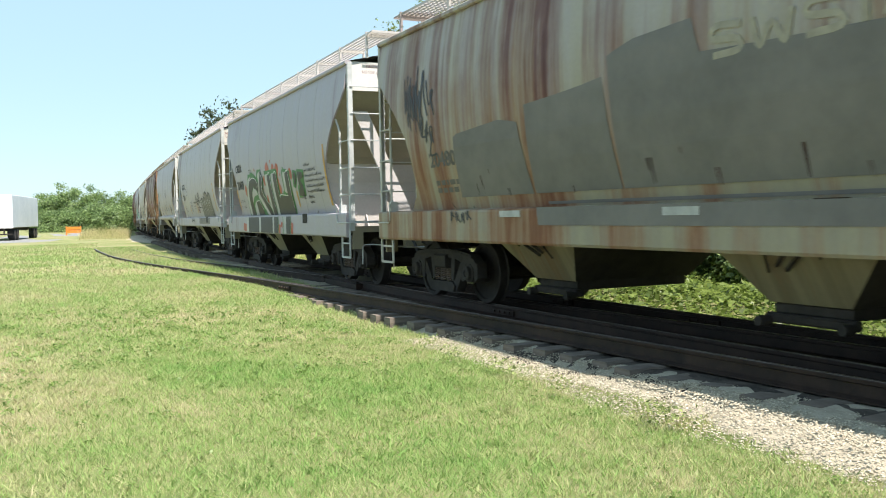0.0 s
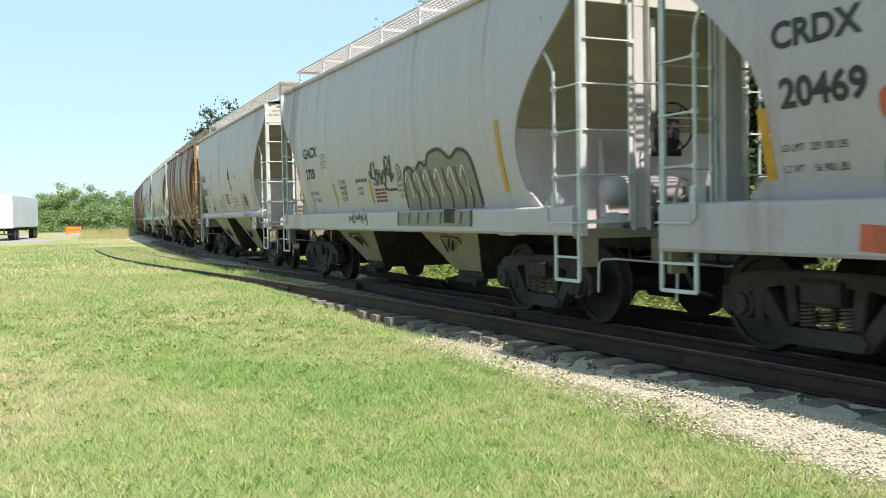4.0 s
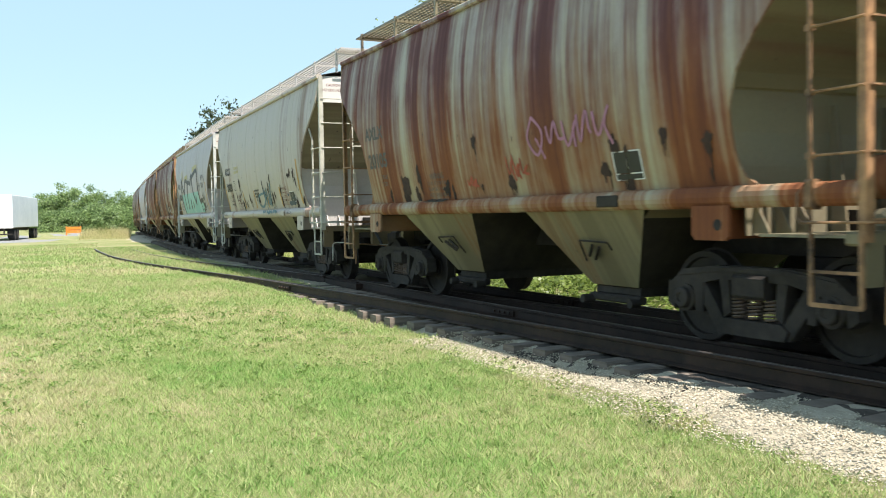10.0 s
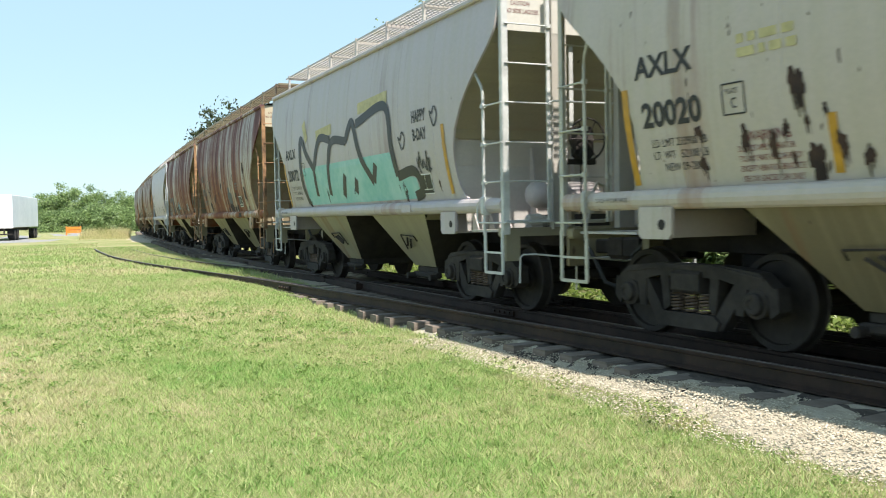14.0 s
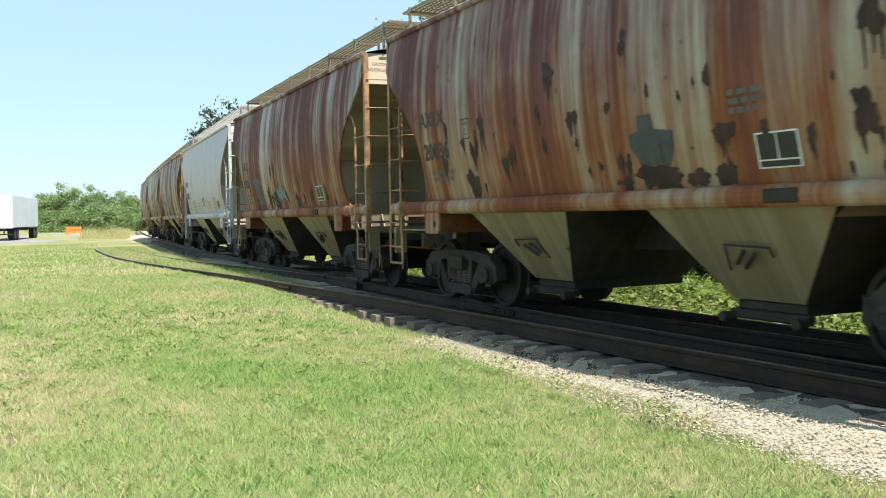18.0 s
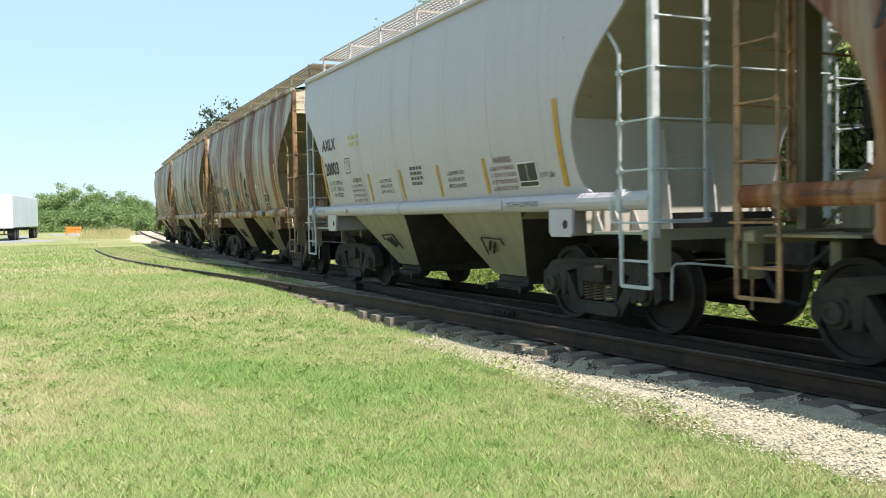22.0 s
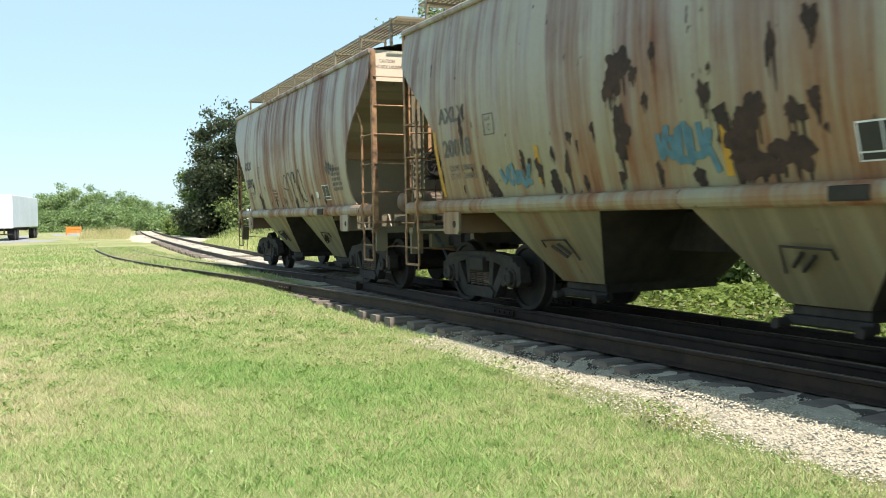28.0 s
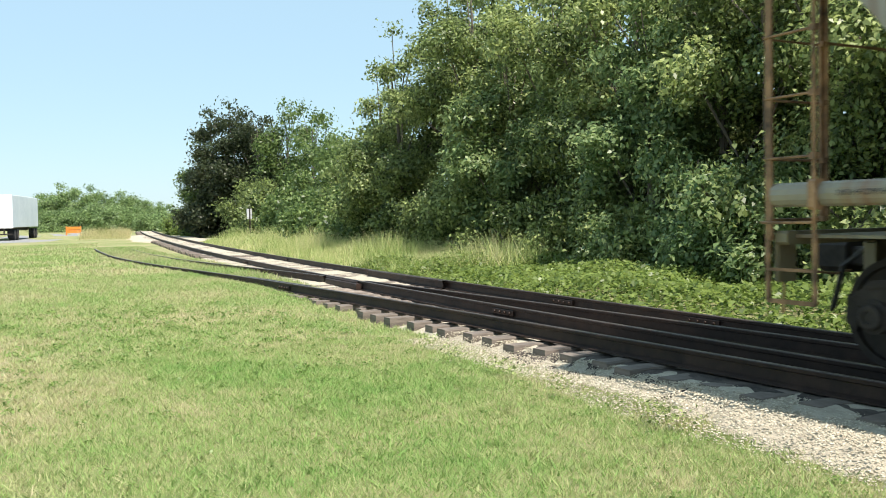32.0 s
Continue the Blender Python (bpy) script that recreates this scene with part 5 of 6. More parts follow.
        for x in (-3.95, -1.45, 0.78, 2.85):
            strip(car, x, 1.37, 1.48, 0.34, YELLOW, "reflector", 0.006)
        strip(car, -4.6, 1.58, 2.5, 0.07, YELLOW)
        strip(car, 4.02, 1.58, 2.6, 0.10, YELLOW)
        part("patch", area(Mesh(), [(-3.0, 2.02), (-2.95, 2.22), (-2.2, 2.24), (-2.2, 2.16), (-2.3, 1.9), (-2.3, 1.62), (-2.7, 1.62), (-2.7, 1.98)]), SLATE, car, "dark slate stencil patch")
        tag(car, scribble(-1.4, 1.9, 0.75, 0.32, 4, 112), 0.03, BLUE)
        tag(car, [[(1.6, 1.6), (1.8, 2.2), (1.95, 1.7), (2.05, 2.15), (2.25, 1.9), (2.1, 1.6)], [(-0.3, 2.0), (-0.1, 1.65), (0.1, 2.0), (0.3, 1.7)]], 0.02, CHALK)
        burns(car, [(0.46, 2.25, 0.12, 0.18), (0.3, 1.95, 0.07, 0.10), (1.05, 1.72, 0.12, 0.14), (1.5, 1.7, 0.16, 0.12), (-2.75, 1.66, 0.16, 0.14), (-1.5, 1.62, 0.06, 0.1), (1.1, 2.55, 0.06, 0.08), (-2.2, 2.1, 0.06, 0.14)], 113)
        scatter_burns(car, 22, 114, 2.5)
        label_panel(car, 2.55, 1.64)
    elif i == 11:
        standard(car, "AXLX", "20018", -2.95, FADED, ("LD LMT  230600 LB", "LT  WT    55400 LB"))
        strip(car, -4.44, 1.58, 2.5, 0.09, YELLOW)
        strip(car, -1.84, 1.68, 2.12, 0.09, YELLOW)
        strip(car, 1.2, 1.62, 2.1, 0.09, YELLOW)
        tag(car, scribble(-2.7, 1.65, 0.7, 0.3, 3, 121) + scribble(0.35, 1.7, 0.75, 0.45, 4, 122), 0.07, BLUE, "faded blue sprayed tag")
        burns(car, [(-0.15, 2.75, 0.18, 0.22), (-0.3, 2.6, 0.10, 0.14), (0.1, 2.68, 0.07, 0.06), (-0.15, 2.2, 0.13, 0.18), (1.45, 1.98, 0.16, 0.22), (1.62, 2.16, 0.12, 0.14), (1.25, 2.14, 0.10, 0.10), (1.55, 1.72, 0.28, 0.14), (1.98, 1.78, 0.2, 0.16), (2.05, 2.1, 0.10, 0.10), (-2.95, 1.66, 0.14, 0.14), (-3.1, 1.85, 0.06, 0.10), (-1.5, 1.68, 0.10, 0.12), (-3.6, 2.5, 0.05, 0.14), (1.85, 2.65, 0.05, 0.16), (0.4, 2.85, 0.04, 0.10), (-1.2, 1.85, 0.05, 0.14)], 123)
        scatter_burns(car, 34, 124, 2.9)
        label_panel(car, 2.58, 1.66)
    else:
        standard(car, "AXLX", "20092", -2.76, BLACK, ("LD LMT 232900", "LT  WT   53100"))
        tag(car, [[(-0.3, 2.1), (-0.15, 2.3), (0.1, 2.1), (0.2, 1.75), (0.0, 1.72), (-0.05, 2.1), (0.25, 2.32), (0.45, 1.95), (0.5, 1.72), (0.42, 2.2), (0.7, 2.3), (0.85, 1.8), (0.85, 1.65), (0.85, 2.1), (1.1, 2.35), (1.3, 1.9), (1.35, 1.66), (1.0, 1.75)], [(-0.35, 2.0), (0.05, 1.95)]], 0.032, INK, "looped black sprayed line")
        tag(car, scribble(-0.6, 1.64, 0.3, 0.16, 3, 131), 0.022, INK)
        tag(car, scribble(3.05, 2.08, 0.55, 0.34, 3, 132), 0.03, SLATE)
        label_panel(car, 2.62, 1.66)
        strip(car, 2.12, 1.72, 1.84, 0.16, CHALK, "stencil_panel")
        bars(car, 3.4, 2.2, 0.55, 5, 0.06, FADED, 133)
        burns(car, [(-2.82, 1.74, 0.14, 0.20), (-1.3, 1.7, 0.05, 0.1)], 134)
        scatter_burns(car, 14, 135, 2.4)
        bars(car, -1.5, 1.95, 0.4, 4, 0.05, MAROON, 136)




# ---- the train ----
LOOKS = [
    # left end of the sill at the start, side paint, trim, what the car looks like
    (-13.32, dict(base=(0.27, 0.238, 0.175), rust=0.42, blotch=0.0, seed=1.3), (0.60, 0.58, 0.52), "rust-streaked tan hopper car with grey patch paint"),
    (-26.55, dict(base=(0.375, 0.342, 0.375), rust=0.02, blotch=0.0, seed=2.1, dirt=0.15), (0.62, 0.64, 0.64), "pale grey hopper car with large black and green graffiti"),
    (-39.78, dict(base=(0.425, 0.382, 0.40), rust=0.08, blotch=0.02, seed=3.4, dirt=0.2), (0.66, 0.67, 0.65), "white hopper car with small black graffiti tags"),
    (-52.90, dict(base=(0.41, 0.36, 0.378), rust=0.05, blotch=0.05, seed=4.2, dirt=0.15), (0.68, 0.69, 0.67), "clean white hopper car with black lettering"),
    (-65.62, dict(base=(0.385, 0.33, 0.228), rust=0.70, blotch=0.25, seed=5.8), (0.60, 0.42, 0.26), "heavily rusted cream hopper car with a pink tag"),
    (-78.34, dict(base=(0.47, 0.412, 0.365), rust=0.2, blotch=0.75, seed=6.1, dirt=0.2), (0.58, 0.56, 0.48), "white hopper car with rust spots and teal graffiti"),
    (-90.88, dict(base=(0.44, 0.395, 0.405), rust=0.12, blotch=0.25, seed=7.7, dirt=0.2), (0.66, 0.67, 0.65), "white hopper car with large teal and black graffiti"),
    (-103.40, dict(base=(0.36, 0.315, 0.225), rust=0.76, blotch=0.75, seed=8.3), (0.58, 0.40, 0.24), "cream hopper car with heavy rust runs and dark blotches"),
    (-115.76, dict(base=(0.32, 0.28, 0.21), rust=0.70, blotch=0.85, seed=9.4), (0.52, 0.40, 0.27), "cream hopper car streaked with rust and purple stains"),
    (-128.09, dict(base=(0.462, 0.422, 0.455), rust=0.0, blotch=0.0, seed=10.2, dirt=0.1), (0.60, 0.64, 0.66), "clean pale grey hopper car with yellow reflectors"),
    (-140.44, dict(base=(0.262, 0.228, 0.155), rust=0.6, blotch=0.6, seed=11.5), (0.56, 0.36, 0.20), "cream hopper car with rust runs and yellow reflector strips"),
    (-152.84, dict(base=(0.265, 0.228, 0.148), rust=0.52, blotch=0.95, seed=12.6), (0.52, 0.36, 0.22), "yellowed hopper car with rust and dark burnt blotches"),
    (-165.50, dict(base=(0.305, 0.27, 0.21), rust=0.5, blotch=0.35, seed=13.1), (0.55, 0.44, 0.34), "cream hopper car with rust runs and a looped black tag"),
]
SPEED = 5.009
BAR0 = plain("ladder_paint", (0.6, 0.6, 0.58))
HOP0 = plain("hopper_paint", (0.5, 0.48, 0.33))
BODY0, TRIM0 = plain("body_paint", (0.6, 0.6, 0.58)), plain("trim_paint", (0.6, 0.6, 0.58))
# Near-black steel; on the floor sheets its colour stands in for underbody shade.
DARK_SHADE0 = grained("dark_shade_steel", (0.014, 0.012, 0.010), (0.05, 0.042, 0.032), 5, 0.85)
CARS = []


BRAKES = ("air_reservoir", "brake_valve", "brake_wheel", "gear_housing", "brake_chain", "brake_pipe", "brake_cylinder", "hanger_strap", "center_post")
OUTER = ("sill_clamp", "corner_post", "side_ladder", "end_ladder", "stirrup_step", "grab_iron", "end_handrail", "coupler", "brake_hose", "uncoupling_lever", "end_sill", "drop_plate", "end_deck")


def build_train():
    short = build_car(0.0, TRIM0, BODY0, HOP0, BAR0, DARK_SHADE0)
    longs = [build_car(0.62, TRIM0, BODY0, HOP0, BAR0, DARK_SHADE0, 0.33, 0.80), build_car(0.04, TRIM0, BODY0, HOP0, BAR0, DARK_SHADE0, 0.0, 0.10), build_car(0.33, TRIM0, BODY0, HOP0, BAR0, DARK_SHADE0, 0.33, 0.33, 1.07)]
    for i, (left, spec, trim, label) in enumerate(LOOKS):
        car = longs[i] if i < 3 else short if i == 12 else copy_thing(short, Matrix())
        body = paint("side_paint", **spec)
        old = spec["rust"] > 0.35 and i > 2
        ladders = grained("ladder_paint", (0.04, 0.024, 0.017) if old else tuple(v * 0.55 for v in trim), (0.46, 0.26, 0.13) if old else tuple(v * 0.9 for v in trim), 5.0 + i * 0.3, 0.6, 0.0, 0.2, spec=0.4)
        trims = paint("trim_paint", base=(0.18, 0.155, 0.105) if old else (0.56, 0.53, 0.53) if i in (1, 2) else (0.46, 0.44, 0.43), rust=spec["rust"] * 0.35, blotch=0.2 if old else 0.0, seed=spec["seed"] + 2.3)
        dark_shade = DARK_SHADE0
        panel = paint("panel_paint", base=(0.62, 0.55, 0.42) if old else (0.66, 0.64, 0.61), rust=spec["rust"] * 0.2, blotch=0.1, seed=spec["seed"] + 1.1)
        # olive hopper paint, its base lowered to take in the underbody shade
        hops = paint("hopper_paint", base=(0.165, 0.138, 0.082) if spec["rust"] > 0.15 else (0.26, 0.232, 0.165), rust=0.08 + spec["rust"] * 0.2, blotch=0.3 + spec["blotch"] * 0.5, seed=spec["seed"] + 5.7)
        for ob in car.children_recursive:
            if ob.type == "MESH" and ob.data.materials[0] in (BODY0, TRIM0, HOP0, BAR0, DARK_SHADE0):
                slot = ob.material_slots[0]
                kind = {BODY0: body, TRIM0: trims, HOP0: hops, BAR0: ladders, DARK_SHADE0: dark_shade}[ob.data.materials[0]]
                if ob.name.startswith("end_panel"):
                    kind = panel
                if ob.name.startswith("sill_plate") and i in (3, 5, 6, 9):
                    kind = body
                slot.link = "OBJECT"
                slot.material = kind
        tagged(car, label, "hopper car", "cars of the freight train")
        if i == 2:
            # this car's end platform reaches farther out past its sill
            for ob in car.children:
                if ob.type == "MESH" and ob.name.split(".")[0] in OUTER and ob.data.vertices[0].co.x < -4.5:
                    ob.matrix_basis = pose(-0.24, 0, 0)
                elif ob.type == "EMPTY" and ob.matrix_basis.translation.x < 0:
                    ob.matrix_basis = pose(-4.78, 0, 0)
        if i == 1:
            # this car sits a little back from the middle of its lettering
            for ob in car.children:
                ob.matrix_basis = pose(-0.30, 0, 0) @ ob.matrix_basis
            for s in (-1, 1):
                br = Mesh().add([(x, s * y, z) for x in (4.98, 5.02) for y, z in ((0.02, 1.11), (0.30, 1.11), (1.30, 3.30), (1.02, 3.30))], [(0, 1, 2, 3), (7, 6, 5, 4), (0, 4, 5, 1), (1, 5, 6, 2), (2, 6, 7, 3), (3, 7, 4, 0)])
                part("end_brace", br, trims, car, "pale sloping brace plate on the end")
        if i in (1, 5, 7, 8, 9, 11):
            # the brake end leads to the other side on these
            for ob in car.children:
                if ob.name.split(".")[0] in BRAKES:
                    ob.matrix_basis = pose(-0.6 if i == 1 else 0, 0, 0, 0, 0, 180) @ ob.matrix_basis
        dress(i, car)
        CARS.append((car, left + 5.55 + (0.33 if i < 3 else 0.0), 4.09 + (0.33 if i < 3 else 0.0)))


build_train()


# ---- foliage ----
def leaf_cards(points, normals, size, rng, curl=0.25):
    """Pointed leaves, four corners each."""
    n = len(points)
    a = rng.normal(size=(n, 3))
    t = a - normals * np.sum(a * normals, 1)[:, None]
    t /= np.linalg.norm(t, axis=1)[:, None] + 1e-9
    b = np.cross(normals, t)
    s = (size * rng.uniform(0.6, 1.35, n))[:, None]
    bend = normals * s * curl
    v = np.stack([points - t * s * 0.5, points + b * s * 0.32 + bend * 0.3, points + t * s * 0.6 - bend, points - b * s * 0.32 + bend * 0.3], 1)
    return v.reshape(-1, 3), np.arange(4 * n).reshape(n, 4)


LEAF_DARK = leaves("dark_leaves", (0.048, 0.075, 0.024), (0.335, 0.415, 0.145))
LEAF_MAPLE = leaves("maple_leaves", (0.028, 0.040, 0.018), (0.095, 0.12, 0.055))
LEAF_MID = leaves("green_leaves", (0.065, 0.105, 0.03), (0.50, 0.575, 0.22))
LEAF_BACK = leaves("woodland_leaves", (0.05, 0.095, 0.028), (0.25, 0.34, 0.11))
LEAF_PALE = leaves("pale_leaves", (0.11, 0.19, 0.07), (0.38, 0.47, 0.20))
LEAF_WEED = leaves("weed_leaves", (0.08, 0.13, 0.025), (0.27, 0.35, 0.09))
LEAF_LAWN = leaves("lawn_weed_leaves", (0.12, 0.21, 0.045), (0.25, 0.36, 0.10))
# Leaves of the distant trees, with the haze mixed into their paler colour.
LEAF_FAR = leaves("haze_tinted_leaves", (0.095, 0.155, 0.06), (0.34, 0.46, 0.18))
BARK = grained("bark", (0.06, 0.05, 0.04), (0.20, 0.17, 0.14), 12, 0.9, 0, 0.8, (1, 1, 0.25))


def make_tree(x, y, height, spread, size, count, mat, seed, low=0.12, label="leafy green tree at the edge of the woods", name="tree", lobes=16):
    """A tapered trunk with limbs, and a crown of leaf clumps on uneven lobes."""
    rng = np.random.default_rng(seed)
    z0 = -0.35
    root = empty(name, pose(x, y, z0))
    trunk = Mesh()
    lean = rng.normal(0, 0.25, 2)
    r0 = 0.016 * height + 0.03
    spine = [Vector((lean[0] * q * q, lean[1] * q * q, height * 0.8 * q)) for q in (0, 0.2, 0.45, 0.7, 1.0)]
    for i in range(4):
        ra, rb = r0 * (1 - 0.22 * i), r0 * (1 - 0.22 * (i + 1))
        a, b = spine[i], spine[i + 1]
        ring = lambda c, r: [(c.x + r * math.cos(k * math.tau / 8), c.y + r * math.sin(k * math.tau / 8), c.z) for k in range(8)]
        trunk.add(ring(a, ra) + ring(b, rb), [(k, (k + 1) % 8, (k + 1) % 8 + 8, k + 8) for k in range(8)])
    cents = []
    for i in range(lobes):
        f = low + (1 - low) * (i + 0.5) / lobes + rng.normal(0, 0.03)
        wide = spread * (1.0 - 0.75 * max(0, (f - 0.45) / 0.55) ** 1.6)
        ang = i * 2.4 + rng.normal(0, 0.4)
        rr = wide * rng.uniform(0.35, 0.95)
        c = np.array([math.cos(ang) * rr, math.sin(ang) * rr, height * f * 0.93])
        cents.append((c, wide * rng.uniform(0.28, 0.5)))
        trunk.tube([spine[min(3, int(f * 4))], Vector(c) * 0.6 + spine[min(3, int(f * 4))] * 0.4, Vector(c)], 0.02 + 0.01 * height * (1 - f) * 0.3, 5)
    pts, nrm = [], []
    tot = sum(r * r for _, r in cents)
    for c, r in cents:
        n = int(count * r * r / tot)
        tw = max(6, n // 34)
        d = rng.normal(size=(tw, 3))
        d /= np.linalg.norm(d, axis=1)[:, None]
        rad = r * rng.uniform(0.45, 1.12, tw)
        tips = c + d * rad[:, None] * np.array([1, 1, 0.8])
        k = rng.integers(0, tw, n)
        p = tips[k] + rng.normal(0, size * 1.7, (n, 3)) * np.array([1, 1, 0.7])
        nn = d[k] * 0.9 + rng.normal(0, 0.48, (n, 3)) + np.array([0, 0, 0.45])
        pts.append(p)
        nrm.append(nn / np.linalg.norm(nn, axis=1)[:, None])
    pts, nrm = np.concatenate(pts), np.concatenate(nrm)
    keep = pts[:, 2] > 0.05
    v, f = leaf_cards(pts[keep], nrm[keep], size, rng)
    part("trunk", trunk, BARK, root)
    fast("crown", v, f, mat, root)
    return tagged(root, label, "tree")


def build_woods():
    """The woods beyond the track, and trees farther along the line."""
    front = [(-35.6, 8.6, 8.2, 2.0, LEAF_MID), (-33.4, 8.6, 9.8, 2.2, LEAF_DARK), (-32.0, 10.2, 12.0, 2.6, LEAF_MID), (-29.2, 9.6, 12.4, 2.7, LEAF_DARK), (-27.0, 9.4, 9.6, 2.4, LEAF_MID), (-25.4, 8.6, 7.8, 2.0, LEAF_PALE),
             (-24.0, 9.6, 11.0, 2.6, LEAF_MID), (-22.0, 9.4, 10.5, 2.5, LEAF_DARK), (-19.8, 9.0, 10.8, 2.5, LEAF_MID), (-18.0, 8.2, 7.6, 1.9, LEAF_PALE), (-16.6, 9.4, 10.5, 2.6, LEAF_DARK), (-14.6, 8.8, 10.0, 2.5, LEAF_MID),
             (-12.2, 8.6, 9.8, 2.5, LEAF_DARK), (-9.6, 8.4, 9.5, 2.5, LEAF_MID), (-6.6, 8.6, 9.0, 2.6, LEAF_MID), (-3.0, 8.6, 9.0, 2.8, LEAF_DARK), (1.2, 8.8, 9.0, 2.8, LEAF_MID)]
    rear = [(-31.0, 13.5, 13.0, 3.4, LEAF_DARK), (-26.5, 13.5, 13.5, 3.4, LEAF_MID), (-21.5, 13.0, 13.5, 3.4, LEAF_DARK), (-17.0, 13.0, 13.5, 3.4, LEAF_DARK), (-12.0, 12.6, 12.5, 3.4, LEAF_MID), (-7.0, 12.4, 12.0, 3.6, LEAF_DARK), (-1.5, 12.5, 11.0, 3.8, LEAF_MID)]
    for i, (x, y, h, s, mat) in enumerate(front):
        make_tree(x, y, h, s, 0.135, 19000, mat, 100 + i, 0.05, "broad-leaved green tree in the edge of the woods")
    for i, (x, y, h, s, mat) in enumerate(rear):
        make_tree(x, y, h, s, 0.26, 12000, mat, 140 + i, 0.05, "tall dark green tree deeper in the woods")
    shrubs = [(-13.4, 6.1, 2.7, 1.0, LEAF_PALE), (-14.6, 6.5, 2.9, 1.1, LEAF_PALE), (-12.4, 6.2, 2.4, 1.0, LEAF_PALE), (-16.4, 7.2, 2.2, 1.0, LEAF_MID), (-18.8, 7.4, 2.0, 1.0, LEAF_MID), (-21.6, 7.6, 2.4, 1.2, LEAF_MID), (-24.6, 7.8, 2.6, 1.2, LEAF_DARK), (-10.4, 6.4, 2.2, 1.1, LEAF_MID), (-28.6, 8.2, 2.6, 1.3, LEAF_MID), (-32.6, 8.4, 2.8, 1.4, LEAF_MID)]
    for i, (x, y, h, s, mat) in enumerate(shrubs):
        make_tree(x, y, h, s, 0.13, 4200, mat, 200 + i, 0.05, "leafy shrub in front of the trees", "shrub", 9)
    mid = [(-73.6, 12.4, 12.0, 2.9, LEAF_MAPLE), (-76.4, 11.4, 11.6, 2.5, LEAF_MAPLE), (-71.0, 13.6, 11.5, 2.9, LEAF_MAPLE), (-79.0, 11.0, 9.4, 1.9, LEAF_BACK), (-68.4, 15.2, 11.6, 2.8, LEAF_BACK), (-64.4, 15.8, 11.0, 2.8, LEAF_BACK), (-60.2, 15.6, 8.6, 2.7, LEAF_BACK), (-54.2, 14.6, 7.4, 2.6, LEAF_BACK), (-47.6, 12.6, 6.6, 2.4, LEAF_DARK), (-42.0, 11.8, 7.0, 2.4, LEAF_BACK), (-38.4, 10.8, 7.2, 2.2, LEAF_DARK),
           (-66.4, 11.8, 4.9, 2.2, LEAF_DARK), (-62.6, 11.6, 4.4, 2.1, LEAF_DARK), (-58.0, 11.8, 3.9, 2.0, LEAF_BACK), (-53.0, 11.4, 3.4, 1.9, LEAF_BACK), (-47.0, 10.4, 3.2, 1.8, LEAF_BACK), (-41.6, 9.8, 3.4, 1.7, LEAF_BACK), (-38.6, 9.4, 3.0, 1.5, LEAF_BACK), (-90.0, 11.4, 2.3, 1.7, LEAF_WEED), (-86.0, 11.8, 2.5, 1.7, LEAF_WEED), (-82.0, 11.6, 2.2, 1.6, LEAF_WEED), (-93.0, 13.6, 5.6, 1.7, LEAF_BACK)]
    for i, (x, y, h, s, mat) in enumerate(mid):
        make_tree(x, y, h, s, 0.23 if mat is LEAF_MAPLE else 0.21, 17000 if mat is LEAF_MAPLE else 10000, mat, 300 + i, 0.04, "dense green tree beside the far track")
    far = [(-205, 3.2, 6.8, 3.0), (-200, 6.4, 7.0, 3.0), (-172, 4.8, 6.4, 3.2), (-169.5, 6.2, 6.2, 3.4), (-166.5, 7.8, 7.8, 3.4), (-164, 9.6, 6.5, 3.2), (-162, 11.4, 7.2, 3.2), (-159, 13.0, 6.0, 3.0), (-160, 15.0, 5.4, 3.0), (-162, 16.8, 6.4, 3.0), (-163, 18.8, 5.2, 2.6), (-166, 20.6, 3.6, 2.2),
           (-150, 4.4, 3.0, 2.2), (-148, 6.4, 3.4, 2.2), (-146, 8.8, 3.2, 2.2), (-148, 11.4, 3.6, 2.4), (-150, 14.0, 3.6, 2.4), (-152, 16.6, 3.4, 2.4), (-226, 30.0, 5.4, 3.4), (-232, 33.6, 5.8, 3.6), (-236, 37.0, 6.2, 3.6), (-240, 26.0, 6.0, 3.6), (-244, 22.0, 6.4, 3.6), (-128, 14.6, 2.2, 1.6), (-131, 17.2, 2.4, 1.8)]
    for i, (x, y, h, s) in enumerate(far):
        make_tree(x, y, h * 1.1, s, 0.27, 8000, LEAF_FAR, 400 + i, 0.03, "distant green tree, haze put into its leaf colour", "tree", 8)


def scatter(name, n, xr, off, hgt, size, mat, seed, label, dens=None):
    """Leaves or blades of ground cover beside the track, as one mass."""
    rng = np.random.default_rng(seed)
    x = rng.uniform(*xr, n)
    o = off[0] + (off[1] - off[0]) * rng.uniform(0, 1, n)
    y = np.interp(x, XS, YS) + o
    bumps = np.array([noise.noise((a * 0.5, b * 0.5, seed)) for a, b in zip(x, y)])
    top = hgt * (0.55 + 0.9 * (bumps + 0.3)) * np.clip((o - off[0]) / 0.8, 0.12, 1)
    z = -0.25 + np.maximum(top, 0.03) * rng.uniform(0.35, 1, n)
    nn = rng.normal(0, 0.45, (n, 3)) + np.array([0.1, -0.1, 1.0])
    v, f = leaf_cards(np.stack([x, y, z], 1), nn / np.linalg.norm(nn, axis=1)[:, None], size, rng)
    tagged(fast(name, v, f, mat), label, "plants", kind="stuff")


